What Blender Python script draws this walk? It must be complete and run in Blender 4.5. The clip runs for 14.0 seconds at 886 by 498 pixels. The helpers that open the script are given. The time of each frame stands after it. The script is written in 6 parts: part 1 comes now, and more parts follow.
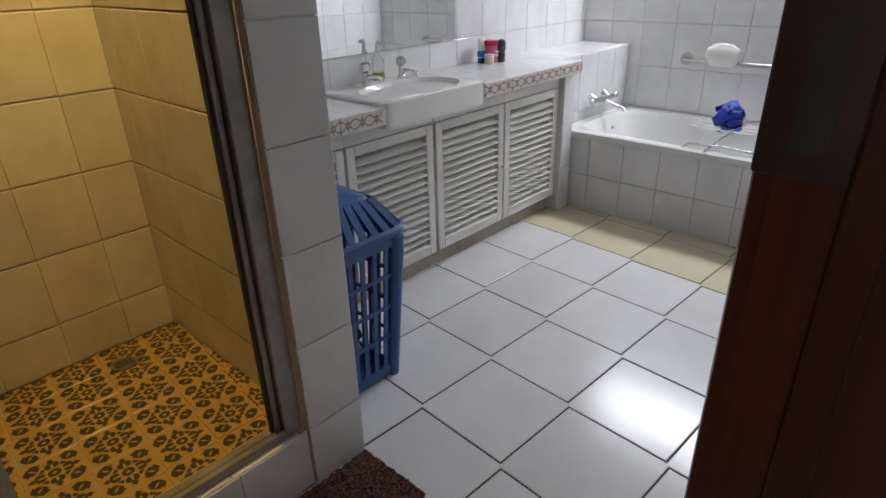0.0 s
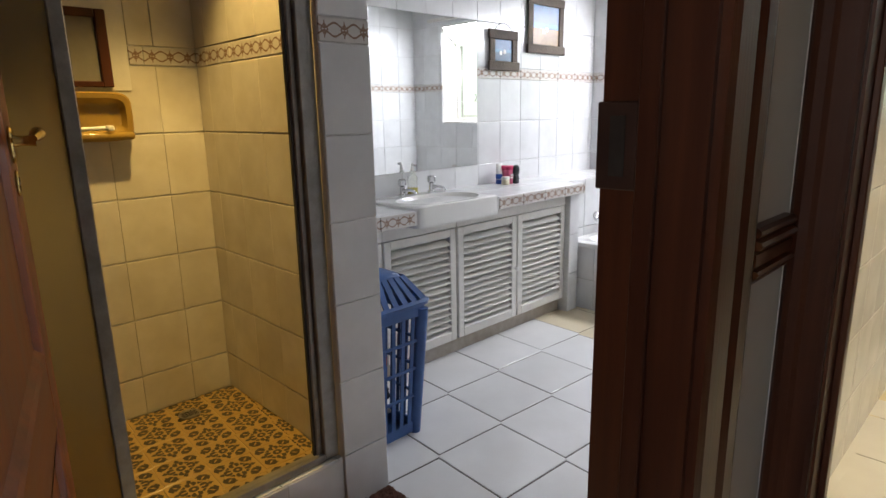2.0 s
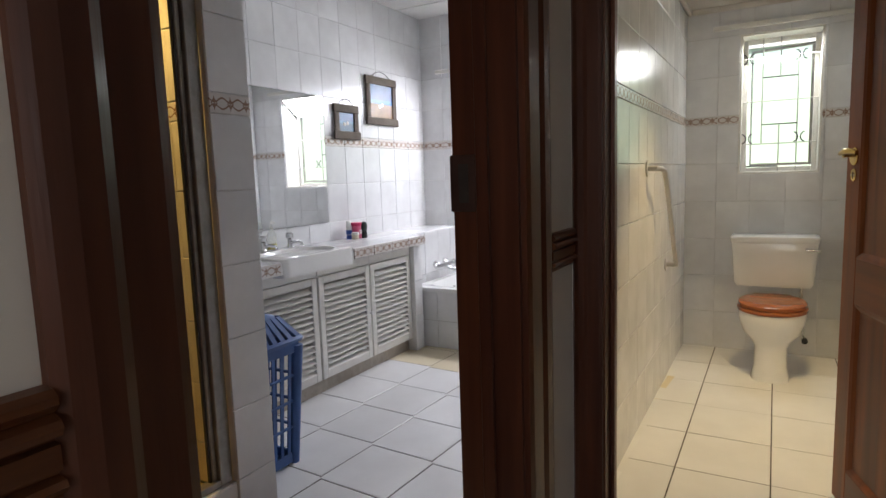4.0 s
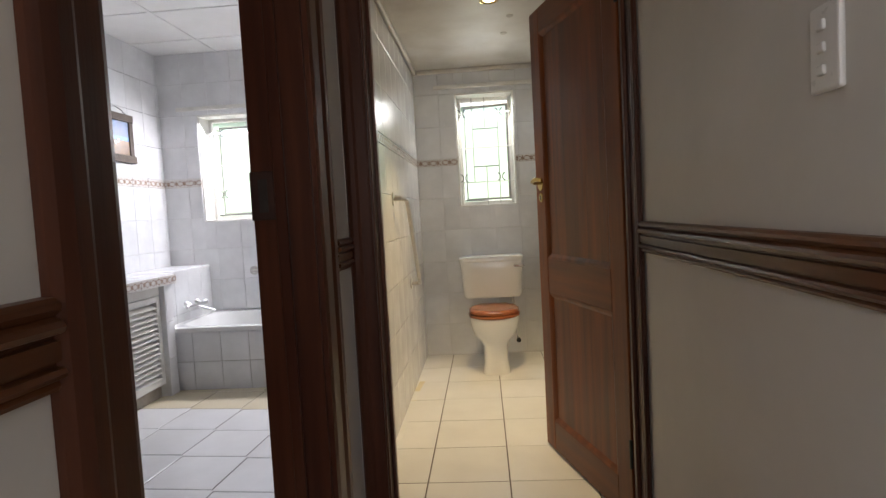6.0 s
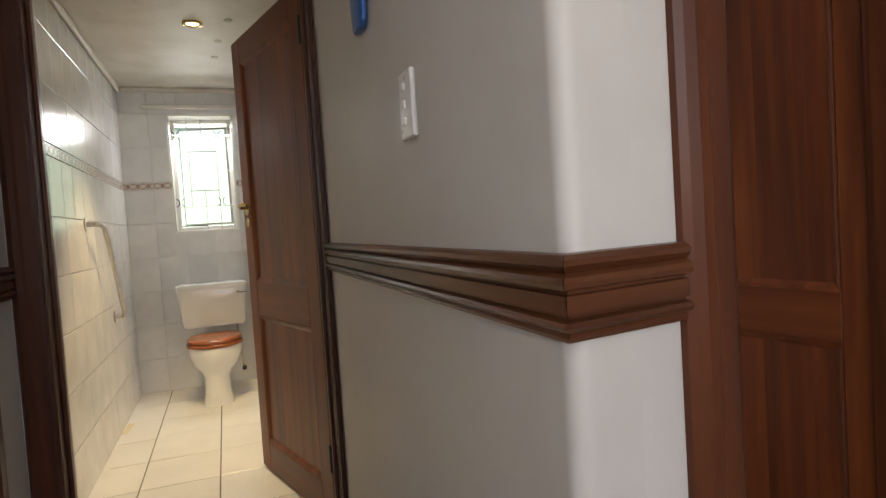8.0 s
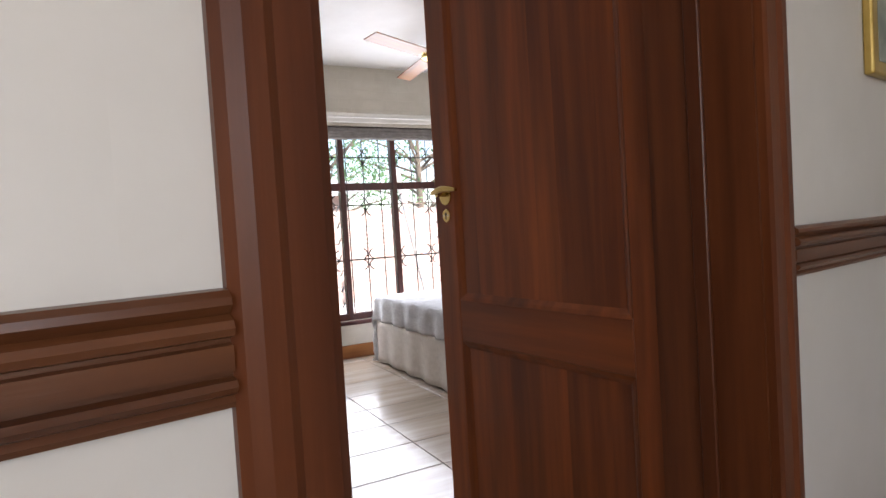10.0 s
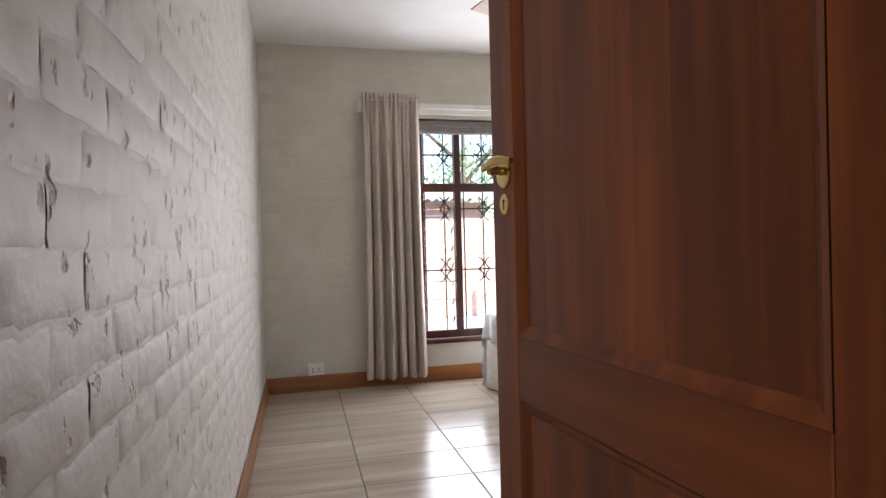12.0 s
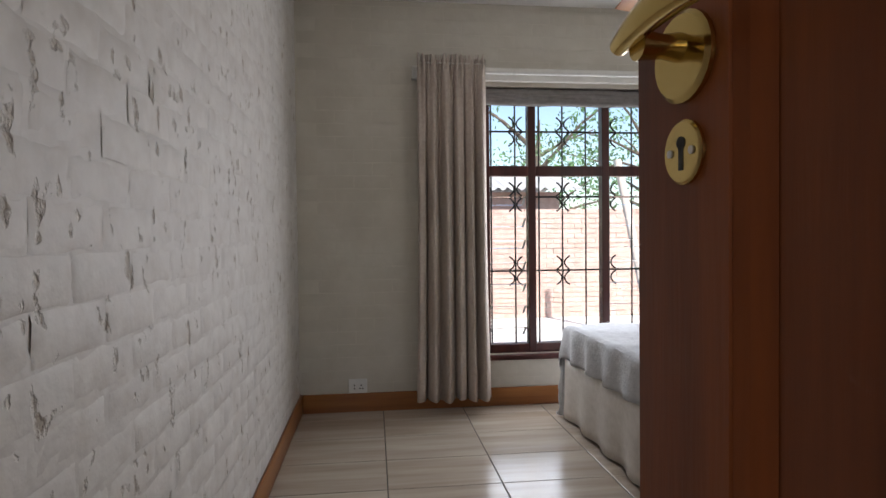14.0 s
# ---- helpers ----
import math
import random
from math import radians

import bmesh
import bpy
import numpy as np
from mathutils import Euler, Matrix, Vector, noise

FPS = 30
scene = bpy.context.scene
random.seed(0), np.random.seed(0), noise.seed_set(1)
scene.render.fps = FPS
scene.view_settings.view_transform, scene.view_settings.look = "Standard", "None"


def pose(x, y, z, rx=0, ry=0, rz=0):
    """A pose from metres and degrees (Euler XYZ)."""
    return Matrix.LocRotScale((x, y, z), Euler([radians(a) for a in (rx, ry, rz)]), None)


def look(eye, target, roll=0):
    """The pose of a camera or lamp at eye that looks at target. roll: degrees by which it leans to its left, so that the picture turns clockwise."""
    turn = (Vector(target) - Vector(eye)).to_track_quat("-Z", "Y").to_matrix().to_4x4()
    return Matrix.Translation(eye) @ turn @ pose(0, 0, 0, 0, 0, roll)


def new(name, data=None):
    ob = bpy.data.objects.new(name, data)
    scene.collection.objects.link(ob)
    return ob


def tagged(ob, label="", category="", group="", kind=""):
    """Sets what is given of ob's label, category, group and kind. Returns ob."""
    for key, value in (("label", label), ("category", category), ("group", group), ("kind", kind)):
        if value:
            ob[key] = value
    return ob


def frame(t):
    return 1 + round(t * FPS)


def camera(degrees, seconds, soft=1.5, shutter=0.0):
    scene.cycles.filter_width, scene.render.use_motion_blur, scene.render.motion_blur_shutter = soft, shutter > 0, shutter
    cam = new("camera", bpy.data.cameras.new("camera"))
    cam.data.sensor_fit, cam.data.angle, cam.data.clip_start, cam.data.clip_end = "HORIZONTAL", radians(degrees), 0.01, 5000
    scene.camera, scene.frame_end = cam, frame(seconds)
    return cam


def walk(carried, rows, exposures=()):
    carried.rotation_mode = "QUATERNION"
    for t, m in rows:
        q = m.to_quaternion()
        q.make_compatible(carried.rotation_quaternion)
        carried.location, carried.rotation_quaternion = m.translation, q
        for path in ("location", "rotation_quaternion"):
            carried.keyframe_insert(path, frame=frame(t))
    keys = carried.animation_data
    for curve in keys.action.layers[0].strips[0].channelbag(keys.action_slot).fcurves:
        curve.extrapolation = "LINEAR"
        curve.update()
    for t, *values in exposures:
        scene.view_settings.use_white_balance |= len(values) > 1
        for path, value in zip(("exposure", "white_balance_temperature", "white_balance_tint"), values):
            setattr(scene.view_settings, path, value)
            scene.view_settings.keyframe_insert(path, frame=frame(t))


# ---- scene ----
cam = camera(73.6, 14.0)
EXPO = ((0, 0.82, 6400, 13), (2.2, 1.22, 6400, 13), (4.3, 1.0, 6400, 16), (6.5, 1.2, 6450, 17), (9.2, 1.45, 6400, 17), (11.3, 1.5, 6500, 16), (12.5, 1.3, 6500, 15), (14, 0.72, 6400, 13))
PATH = [
    (0, (0.088, -0.034, 1.285), (1.407, 1.198, 0.422), -1.6),
    (0.5, (0.016, -0.121, 1.287), (1.322, 1.184, 0.519), -1.3),
    (1, (-0.065, -0.219, 1.292), (1.255, 1.142, 0.657), -1.2),
    (1.5, (-0.145, -0.318, 1.284), (1.199, 1.073, 0.775), -1.1),
    (2, (-0.235, -0.389, 1.256), (1.128, 1.005, 0.809), -1.1),
    (2.2, (-0.27, -0.411, 1.243), (1.112, 0.972, 0.821), -1.1),
    (4.3, (-0.694, -0.558, 1.209), (1.101, 0.299, 1.009), -2.0),
    (4.5, (-0.737, -0.541, 1.186), (1.1, 0.228, 1.005), -1.9),
    (5, (-0.834, -0.53, 1.162), (1.082, 0.023, 1.009), -2.5),
    (5.5, (-0.902, -0.523, 1.152), (1.065, -0.185, 1.012), -2.9),
    (6, (-0.953, -0.513, 1.136), (1.038, -0.373, 1.015), -3.1),
    (6.5, (-1.009, -0.518, 1.127), (0.987, -0.59, 1.015), -3.3),
    (7, (-1.058, -0.545, 1.122), (0.916, -0.848, 1.018), -3.6),
    (7.5, (-1.105, -0.595, 1.12), (0.828, -1.102, 1.027), -3.7),
    (8, (-1.118, -0.671, 1.118), (0.757, -1.36, 1.032), -3.7),
    (8.5, (-1.113, -0.758, 1.111), (0.701, -1.596, 1.024), -3.7),
    (9, (-1.116, -0.86, 1.123), (0.649, -1.797, 1.042), -3.5),
    (9.2, (-1.113, -0.909, 1.134), (0.642, -1.866, 1.05), -3.5),
    (11.3, (-0.76, -1.447, 1.073), (1.108, -2.159, 1.044), -2.3),
    (11.5, (-0.7, -1.494, 1.072), (1.194, -2.137, 1.05), -1.9),
    (12, (-0.549, -1.597, 1.072), (1.395, -2.067, 1.056), -1.5),
    (12.5, (-0.353, -1.677, 1.072), (1.612, -2.05, 1.053), -1.1),
    (13, (-0.161, -1.741, 1.074), (1.818, -2.034, 1.048), -0.9),
    (13.5, (0.054, -1.783, 1.089), (2.04, -2.022, 1.053), -0.7),
    (14, (0.226, -1.802, 1.096), (2.212, -2.033, 1.055), -0.6),
]
walk(cam, [(t, look(eye, target, roll)) for t, eye, target, roll in PATH], EXPO)

# ---- world, sun, daylight in the openings, added hall fill ----
world = bpy.data.worlds.new("world")
scene.world = world
world.use_nodes = True
wn = world.node_tree.nodes
sky = wn.new("ShaderNodeTexSky")
sky.sky_type = 'NISHITA'
sky.sun_disc = False
sky.sun_elevation, sky.sun_rotation = radians(49), radians(252)
world.node_tree.links.new(sky.outputs[0], wn["Background"].inputs[0])
wn["Background"].inputs[1].default_value = 0.15


def lamp(name, kind, energy, m, color=(1, 1, 1), **kw):
    d = bpy.data.lights.new(name, kind)
    d.energy, d.color = energy, color
    for k, v in kw.items():
        if k == "size": d.size = v
        elif k == "size_y": d.shape = 'RECTANGLE'; d.size_y = v
        elif k == "angle": d.angle = v
        elif k == "radius": d.shadow_soft_size = v
        elif k == "spot": d.spot_size = v; d.spot_blend = 0.6
    o = new(name, d)
    o.matrix_world = m
    return o


SUN_DIR = Vector((0.62, 0.20, -0.75))
lamp("sun", "SUN", 5.0, look((0, 0, 20), Vector((0, 0, 20)) + SUN_DIR), (1, 0.95, 0.87), angle=radians(0.6))
# sky light entering each window; the hall's side lamp is an added fill
lamp("bath_window_daylight", "AREA", 17.5, look((3.80, 1.10, 1.93), (3.10, 1.10, 0.93)), (0.92, 0.95, 1.0), size=1.18, size_y=0.24)
lamp("wc_window_daylight", "AREA", 2.8, look((3.80, -0.565, 1.96), (3.10, -0.565, 0.96)), (0.95, 1.0, 0.93), size=0.40, size_y=0.24)
lamp("bedroom_window_daylight", "AREA", 22, look((4.005, -3.32, 1.2), (3.0, -3.32, 1.2)), (0.93, 0.96, 1.0), size=1.6, size_y=1.6)
lamp("hall_far_window_daylight", "AREA", 4.5, look((-3.14, -1.1, 1.5), (-2, -1.1, 1.35)), (1.0, 0.96, 0.90), size=1.1, size_y=1.1)
# added fill at an invented side opening, evens out the hall walls
lamp("hall_side_fill", "AREA", 4.8, look((-2.15, -0.085, 1.65), (-1.75, -1.1, 1.35)), (1.0, 0.97, 0.92), size=1.1, size_y=0.95)
# lit bulbs
lamp("shower_bulb", "SPOT", 44, look((0.60, 1.44, 2.33), (0.46, 1.60, 0)), (1.0, 0.66, 0.19), radius=0.035, spot=radians(72))
lamp("wc_bulb", "SPOT", 44, look((2.267, -0.60, 2.232), (2.40, -0.575, 0)), (1.0, 0.76, 0.36), radius=0.03, spot=radians(76))

# ---- materials ----


def mat(name, c1, c2, rough=0.5, scale=8, bump=0.0, bscale=60, metal=0.0, rnd=0.0, stretch=(1, 1, 1), detail=6, coords="Object", spec=0.5, c3=None, s3=2.0, f3=0.35, rvar=0.1, coat=0.0, dist=0.01):
    m = bpy.data.materials.new(name)
    m.use_nodes = True
    N, L = m.node_tree.nodes, m.node_tree.links
    b = N["Principled BSDF"]
    tc = N.new("ShaderNodeTexCoord")
    mp = N.new("ShaderNodeMapping")
    mp.inputs["Scale"].default_value = stretch
    L.new(tc.outputs[coords], mp.inputs[0])
    vec = mp.outputs[0]
    if rnd:
        oi = N.new("ShaderNodeObjectInfo")
        ml = N.new("ShaderNodeVectorMath"); ml.operation = 'MULTIPLY'
        ml.inputs[1].default_value = (37.0, 53.0, 71.0)
        L.new(oi.outputs["Random"], ml.inputs[0])
        ad = N.new("ShaderNodeVectorMath"); ad.operation = 'ADD'
        L.new(vec, ad.inputs[0]); L.new(ml.outputs[0], ad.inputs[1])
        vec = ad.outputs[0]
    n1 = N.new("ShaderNodeTexNoise")
    n1.inputs["Scale"].default_value, n1.inputs["Detail"].default_value, n1.inputs["Roughness"].default_value = scale, detail, 0.6
    L.new(vec, n1.inputs["Vector"])
    rp = N.new("ShaderNodeValToRGB")
    rp.color_ramp.elements[0].position, rp.color_ramp.elements[1].position = 0.32, 0.68
    rp.color_ramp.elements[0].color, rp.color_ramp.elements[1].color = (*c1, 1), (*c2, 1)
    L.new(n1.outputs["Fac"], rp.inputs[0])
    col = rp.outputs[0]
    if c3:
        n3 = N.new("ShaderNodeTexNoise")
        n3.inputs["Scale"].default_value, n3.inputs["Detail"].default_value = s3, 3
        L.new(vec, n3.inputs["Vector"])
        r3 = N.new("ShaderNodeValToRGB")
        r3.color_ramp.elements[0].position, r3.color_ramp.elements[1].position = 0.45, 0.75
        r3.color_ramp.elements[0].color, r3.color_ramp.elements[1].color = (0, 0, 0, 1), (f3, f3, f3, 1)
        L.new(n3.outputs["Fac"], r3.inputs[0])
        mx = N.new("ShaderNodeMixRGB")
        L.new(r3.outputs[0], mx.inputs[0]); L.new(col, mx.inputs[1])
        mx.inputs[2].default_value = (*c3, 1)
        col = mx.outputs[0]
    if rnd:
        hs = N.new("ShaderNodeHueSaturation")
        mr = N.new("ShaderNodeMapRange")
        mr.inputs[3].default_value, mr.inputs[4].default_value = 1 - rnd, 1 + rnd
        L.new(oi.outputs["Random"], mr.inputs[0]); L.new(mr.outputs[0], hs.inputs["Value"]); L.new(col, hs.inputs["Color"])
        col = hs.outputs[0]
    L.new(col, b.inputs["Base Color"])
    rr = N.new("ShaderNodeMapRange")
    rr.inputs[3].default_value, rr.inputs[4].default_value = max(rough - rvar, 0.02), min(rough + rvar, 1)
    L.new(n1.outputs["Fac"], rr.inputs[0]); L.new(rr.outputs[0], b.inputs["Roughness"])
    b.inputs["Metallic"].default_value = metal
    b.inputs["Specular IOR Level"].default_value = spec
    b.inputs["Coat Weight"].default_value = coat
    b.inputs["Coat Roughness"].default_value = 0.15
    if bump:
        nb = N.new("ShaderNodeTexNoise")
        nb.inputs["Scale"].default_value, nb.inputs["Detail"].default_value = bscale, 4
        L.new(vec, nb.inputs["Vector"])
        bp = N.new("ShaderNodeBump")
        bp.inputs["Strength"].default_value, bp.inputs["Distance"].default_value = bump, dist
        L.new(nb.outputs["Fac"], bp.inputs["Height"]); L.new(bp.outputs[0], b.inputs["Normal"])
    return m


def math_node(N, L, op, a, b=None):
    n = N.new("ShaderNodeMath"); n.operation = op
    for i, v in enumerate((a, b)):
        if v is None: continue
        if isinstance(v, (int, float)): n.inputs[i].default_value = v
        else: L.new(v, n.inputs[i])
    return n.outputs[0]


def motif(name, ground, dark, rough, kind, pitch):
    """Printed tile: a linked-diamond border or a four-petal floor flower, in the tile's own x and y."""
    m = mat(name, [c * 0.93 for c in ground], ground, rough, 10, 0.03, 40)
    N, L = m.node_tree.nodes, m.node_tree.links
    b = N["Principled BSDF"]
    base = b.inputs["Base Color"].links[0].from_socket
    tc = N.new("ShaderNodeTexCoord"); sp = N.new("ShaderNodeSeparateXYZ")
    L.new(tc.outputs["Object"], sp.inputs[0])
    M = lambda op, a, b_=None: math_node(N, L, op, a, b_)
    x, y = sp.outputs[0], sp.outputs[1]
    if kind == "border":
        u = M('SUBTRACT', M('FRACT', M('ADD', M('DIVIDE', x, pitch), 100.5)), 0.5)
        au, av = M('ABSOLUTE', M('MULTIPLY', u, pitch)), M('ABSOLUTE', y)
        d = M('ADD', M('DIVIDE', au, 0.013), M('DIVIDE', av, 0.017))
        ring = M('LESS_THAN', M('ABSOLUTE', M('SUBTRACT', d, 0.88)), 0.22)
        wave = M('SUBTRACT', av, M('MULTIPLY', M('SUBTRACT', 1.0, M('COSINE', M('MULTIPLY', u, 2 * math.pi))), 0.007))
        chain = M('LESS_THAN', M('ABSOLUTE', M('SUBTRACT', wave, 0.004)), 0.003)
        arms = M('MULTIPLY', M('LESS_THAN', au, 0.0018), M('LESS_THAN', av, 0.023))
        mask = M('MINIMUM', M('ADD', M('ADD', ring, chain), arms), 1.0)
    else:
        ax, ay = M('ABSOLUTE', x), M('ABSOLUTE', y)
        r = M('SQRT', M('ADD', M('MULTIPLY', x, x), M('MULTIPLY', y, y)))
        p = pitch / 2 * 0.96
        mx, mn = M('MAXIMUM', ax, ay), M('MINIMUM', ax, ay)
        def blob(a, b_, ra, rb, power=2.0):
            da = M('POWER', M('DIVIDE', M('ABSOLUTE', M('SUBTRACT', mx, p * a)), p * ra), power)
            db = M('POWER', M('DIVIDE', M('ABSOLUTE', M('SUBTRACT', mn, p * b_)), p * rb), power)
            return M('LESS_THAN', M('ADD', da, db), 1.0)
        heart = M('MULTIPLY', blob(0.46, 0.10, 0.17, 0.15), M('SUBTRACT', 1.0, blob(0.40, 0.0, 0.16, 0.05)))
        tip = blob(0.72, 0.0, 0.17, 0.13, 1.0)
        leaf = M('MAXIMUM', blob(0.79, 0.56, 0.15, 0.27, 1.0), blob(0.64, 0.46, 0.17, 0.11, 1.2))
        stem = blob(0.36, 0.33, 0.13, 0.075, 1.2)
        eye = M('LESS_THAN', M('ABSOLUTE', M('SUBTRACT', r, p * 0.15)), p * 0.075)
        mask = M('MINIMUM', M('ADD', M('ADD', heart, stem), M('ADD', M('ADD', leaf, tip), eye)), 1.0)
    mx_ = N.new("ShaderNodeMixRGB")
    L.new(mask, mx_.inputs[0]); L.new(base, mx_.inputs[1]); mx_.inputs[2].default_value = (*dark, 1)
    L.new(mx_.outputs[0], b.inputs["Base Color"])
    return m


def glass(name, rough=0.0, tint=(1, 1, 1), weight=1.0):
    m = bpy.data.materials.new(name); m.use_nodes = True
    b = m.node_tree.nodes["Principled BSDF"]
    b.inputs["Base Color"].default_value = (*tint, 1)
    b.inputs["Transmission Weight"].default_value = weight
    b.inputs["Roughness"].default_value = rough
    b.inputs["IOR"].default_value = 1.1 if rough < 0.05 else 1.3
    return m


def wood(name, c1, c2, c3, rough=0.4, axis=2):
    st = [9.0, 9.0, 9.0]; st[axis] = 0.55
    m = mat(name, c1, c2, rough, 2.2, 0.12, 26, rnd=0.12, stretch=st, detail=8, c3=c3, s3=1.3, f3=0.8, coat=0.08, dist=0.002, spec=0.3)
    return m


PLASTER = mat("cream_plaster", (0.585, 0.565, 0.52), (0.645, 0.625, 0.58), 0.5, 3, 0.10, 45, c3=(0.55, 0.50, 0.44), s3=1.6, dist=0.003)
CEIL = mat("ceiling_board", (0.78, 0.77, 0.75), (0.83, 0.82, 0.80), 0.6, 5, 0.05, 80, c3=(0.68, 0.64, 0.57), s3=2.0, f3=0.3)
WCCEIL = mat("painted_ceiling_board", (0.62, 0.58, 0.52), (0.70, 0.66, 0.60), 0.55, 4, 0.05, 30, c3=(0.48, 0.42, 0.34), s3=5.0, f3=0.5)
GROUT = mat("grout", (0.60, 0.59, 0.57), (0.68, 0.67, 0.65), 0.9, 20, 0.2, 120)
FGROUT = mat("dark_floor_grout", (0.055, 0.045, 0.04), (0.12, 0.10, 0.085), 0.9, 14, 0.2, 120)
TILE = mat("wall_tile_glazed", (0.66, 0.66, 0.66), (0.77, 0.77, 0.77), 0.19, 5, 0.04, 9, rnd=0.03, c3=(0.57, 0.56, 0.56), s3=3.0, f3=0.55, rvar=0.06)
STILE = mat("shower_tile_glazed", (0.62, 0.58, 0.50), (0.74, 0.70, 0.62), 0.2, 6, 0.05, 9, rnd=0.04, c3=(0.52, 0.46, 0.36), s3=4.0, f3=0.5)
FTILE = mat("floor_tile_white", (0.76, 0.755, 0.75), (0.84, 0.835, 0.83), 0.19, 3, 0.03, 12, rnd=0.025, c3=(0.68, 0.67, 0.65), s3=2.5, f3=0.4, rvar=0.05)
CTILE = mat("floor_tile_cream", (0.70, 0.61, 0.43), (0.77, 0.69, 0.51), 0.2, 3, 0.03, 12, rnd=0.04, c3=(0.55, 0.45, 0.29), s3=3.0, f3=0.5)
BTILE = mat("bedroom_floor_tile", (0.42, 0.345, 0.27), (0.60, 0.525, 0.44), 0.2, 1.8, 0.03, 20, rnd=0.05, stretch=(5.5, 0.45, 1), c3=(0.33, 0.26, 0.195), s3=1.6, f3=0.7, rvar=0.07)
BORDER = motif("border_tile_print", (0.64, 0.60, 0.56), (0.27, 0.17, 0.12), 0.25, "border", 0.0667)
FLOWER = motif("shower_floor_print", (0.48, 0.32, 0.10), (0.045, 0.035, 0.02), 0.3, "flower", 0.1505)
DARKWOOD = wood("dark_stained_wood", (0.050, 0.014, 0.007), (0.10, 0.031, 0.013), (0.026, 0.008, 0.005), 0.38)
DARKWOOD_X = wood("dark_stained_wood_lengthwise", (0.078, 0.026, 0.010), (0.145, 0.052, 0.019), (0.034, 0.011, 0.006), 0.33, 0)
DOORWOOD = wood("red_brown_door_wood", (0.125, 0.028, 0.006), (0.25, 0.064, 0.013), (0.065, 0.015, 0.004), 0.42)
DOORWOOD_X = wood("red_brown_rail_wood", (0.125, 0.029, 0.006), (0.21, 0.054, 0.011), (0.075, 0.018, 0.005), 0.42, 0)
FRAMEWOOD = wood("red_brown_frame_wood", (0.074, 0.019, 0.006), (0.138, 0.038, 0.010), (0.05, 0.013, 0.005), 0.38)
SKIRTWOOD = wood("skirting_wood", (0.24, 0.09, 0.025), (0.36, 0.15, 0.045), (0.16, 0.05, 0.017), 0.33, 0)
SKIRTWOOD_Y = wood("skirting_wood_across", (0.24, 0.09, 0.025), (0.36, 0.15, 0.045), (0.16, 0.05, 0.017), 0.33, 1)
SEATWOOD = wood("varnished_seat_wood", (0.24, 0.066, 0.02), (0.38, 0.125, 0.04), (0.16, 0.04, 0.012), 0.16, 1)
BRICKPAINT = mat("white_painted_brick", (0.60, 0.565, 0.53), (0.70, 0.67, 0.63), 0.55, 7, 0.8, 15, rnd=0.012, c3=(0.40, 0.335, 0.27), s3=16.0, f3=0.30, dist=0.006)
_n, _l = BRICKPAINT.node_tree.nodes, BRICKPAINT.node_tree.links
_b = _n["Principled BSDF"]
_src = _b.inputs["Base Color"].links[0].from_socket
_tc = _n.new("ShaderNodeNewGeometry")
_mp = _n.new("ShaderNodeMapping"); _mp.inputs["Scale"].default_value = (1.3, 1.0, 0.95)
_l.new(_tc.outputs["Position"], _mp.inputs[0])
_nz = _n.new("ShaderNodeTexNoise"); _nz.inputs["Scale"].default_value, _nz.inputs["Detail"].default_value = 17, 5
_l.new(_mp.outputs[0], _nz.inputs["Vector"])
_rp = _n.new("ShaderNodeValToRGB")
_rp.color_ramp.elements[0].position, _rp.color_ramp.elements[1].position = 0.625, 0.72
_rp.color_ramp.elements[0].color, _rp.color_ramp.elements[1].color = (0, 0, 0, 1), (0.75, 0.75, 0.75, 1)
_l.new(_nz.outputs["Fac"], _rp.inputs[0])
_mx = _n.new("ShaderNodeMixRGB"); _mx.inputs[2].default_value = (0.33, 0.265, 0.19, 1)
_l.new(_rp.outputs[0], _mx.inputs[0]); _l.new(_src, _mx.inputs[1]); _l.new(_mx.outputs[0], _b.inputs["Base Color"])
_b2 = _n.new("ShaderNodeBump"); _b2.invert = True
_b2.inputs["Strength"].default_value, _b2.inputs["Distance"].default_value = 0.7, 0.012
_l.new(_rp.outputs[0], _b2.inputs["Height"])
_l.new(_b.inputs["Normal"].links[0].from_socket, _b2.inputs["Normal"])
_l.new(_b2.outputs[0], _b.inputs["Normal"])
CREAMBRICK = mat("cream_painted_brick", (0.56, 0.52, 0.44), (0.63, 0.59, 0.51), 0.65, 5, 0.35, 30, rnd=0.03, c3=(0.48, 0.43, 0.35), s3=2.0, dist=0.004)
CERAMIC = mat("white_ceramic", (0.76, 0.75, 0.72), (0.80, 0.79, 0.76), 0.08, 3, 0.0, rvar=0.03)
ENAMEL = mat("bath_enamel", (0.70, 0.70, 0.68), (0.76, 0.76, 0.74), 0.12, 3, 0.0, rvar=0.04)
WHITEPAINT = mat("white_gloss_paint", (0.70, 0.68, 0.63), (0.78, 0.76, 0.71), 0.35, 9, 0.06, 50, c3=(0.58, 0.52, 0.44), s3=6.0, f3=0.3, rnd=0.02)
CHROME = mat("chrome", (0.62, 0.62, 0.62), (0.72, 0.72, 0.72), 0.12, 8, 0.0, metal=1.0)
STEEL = mat("brushed_steel", (0.42, 0.40, 0.37), (0.55, 0.53, 0.50), 0.3, 14, 0.0, metal=1.0)
ALU = mat("dull_aluminium", (0.25, 0.235, 0.21), (0.36, 0.34, 0.31), 0.4, 18, 0.1, 60, metal=0.8)
BRASS = mat("polished_brass", (0.55, 0.40, 0.14), (0.68, 0.51, 0.20), 0.18, 12, 0.04, 50, metal=1.0)
BLACK = mat("black_metal", (0.012, 0.011, 0.010), (0.03, 0.027, 0.025), 0.5, 20)
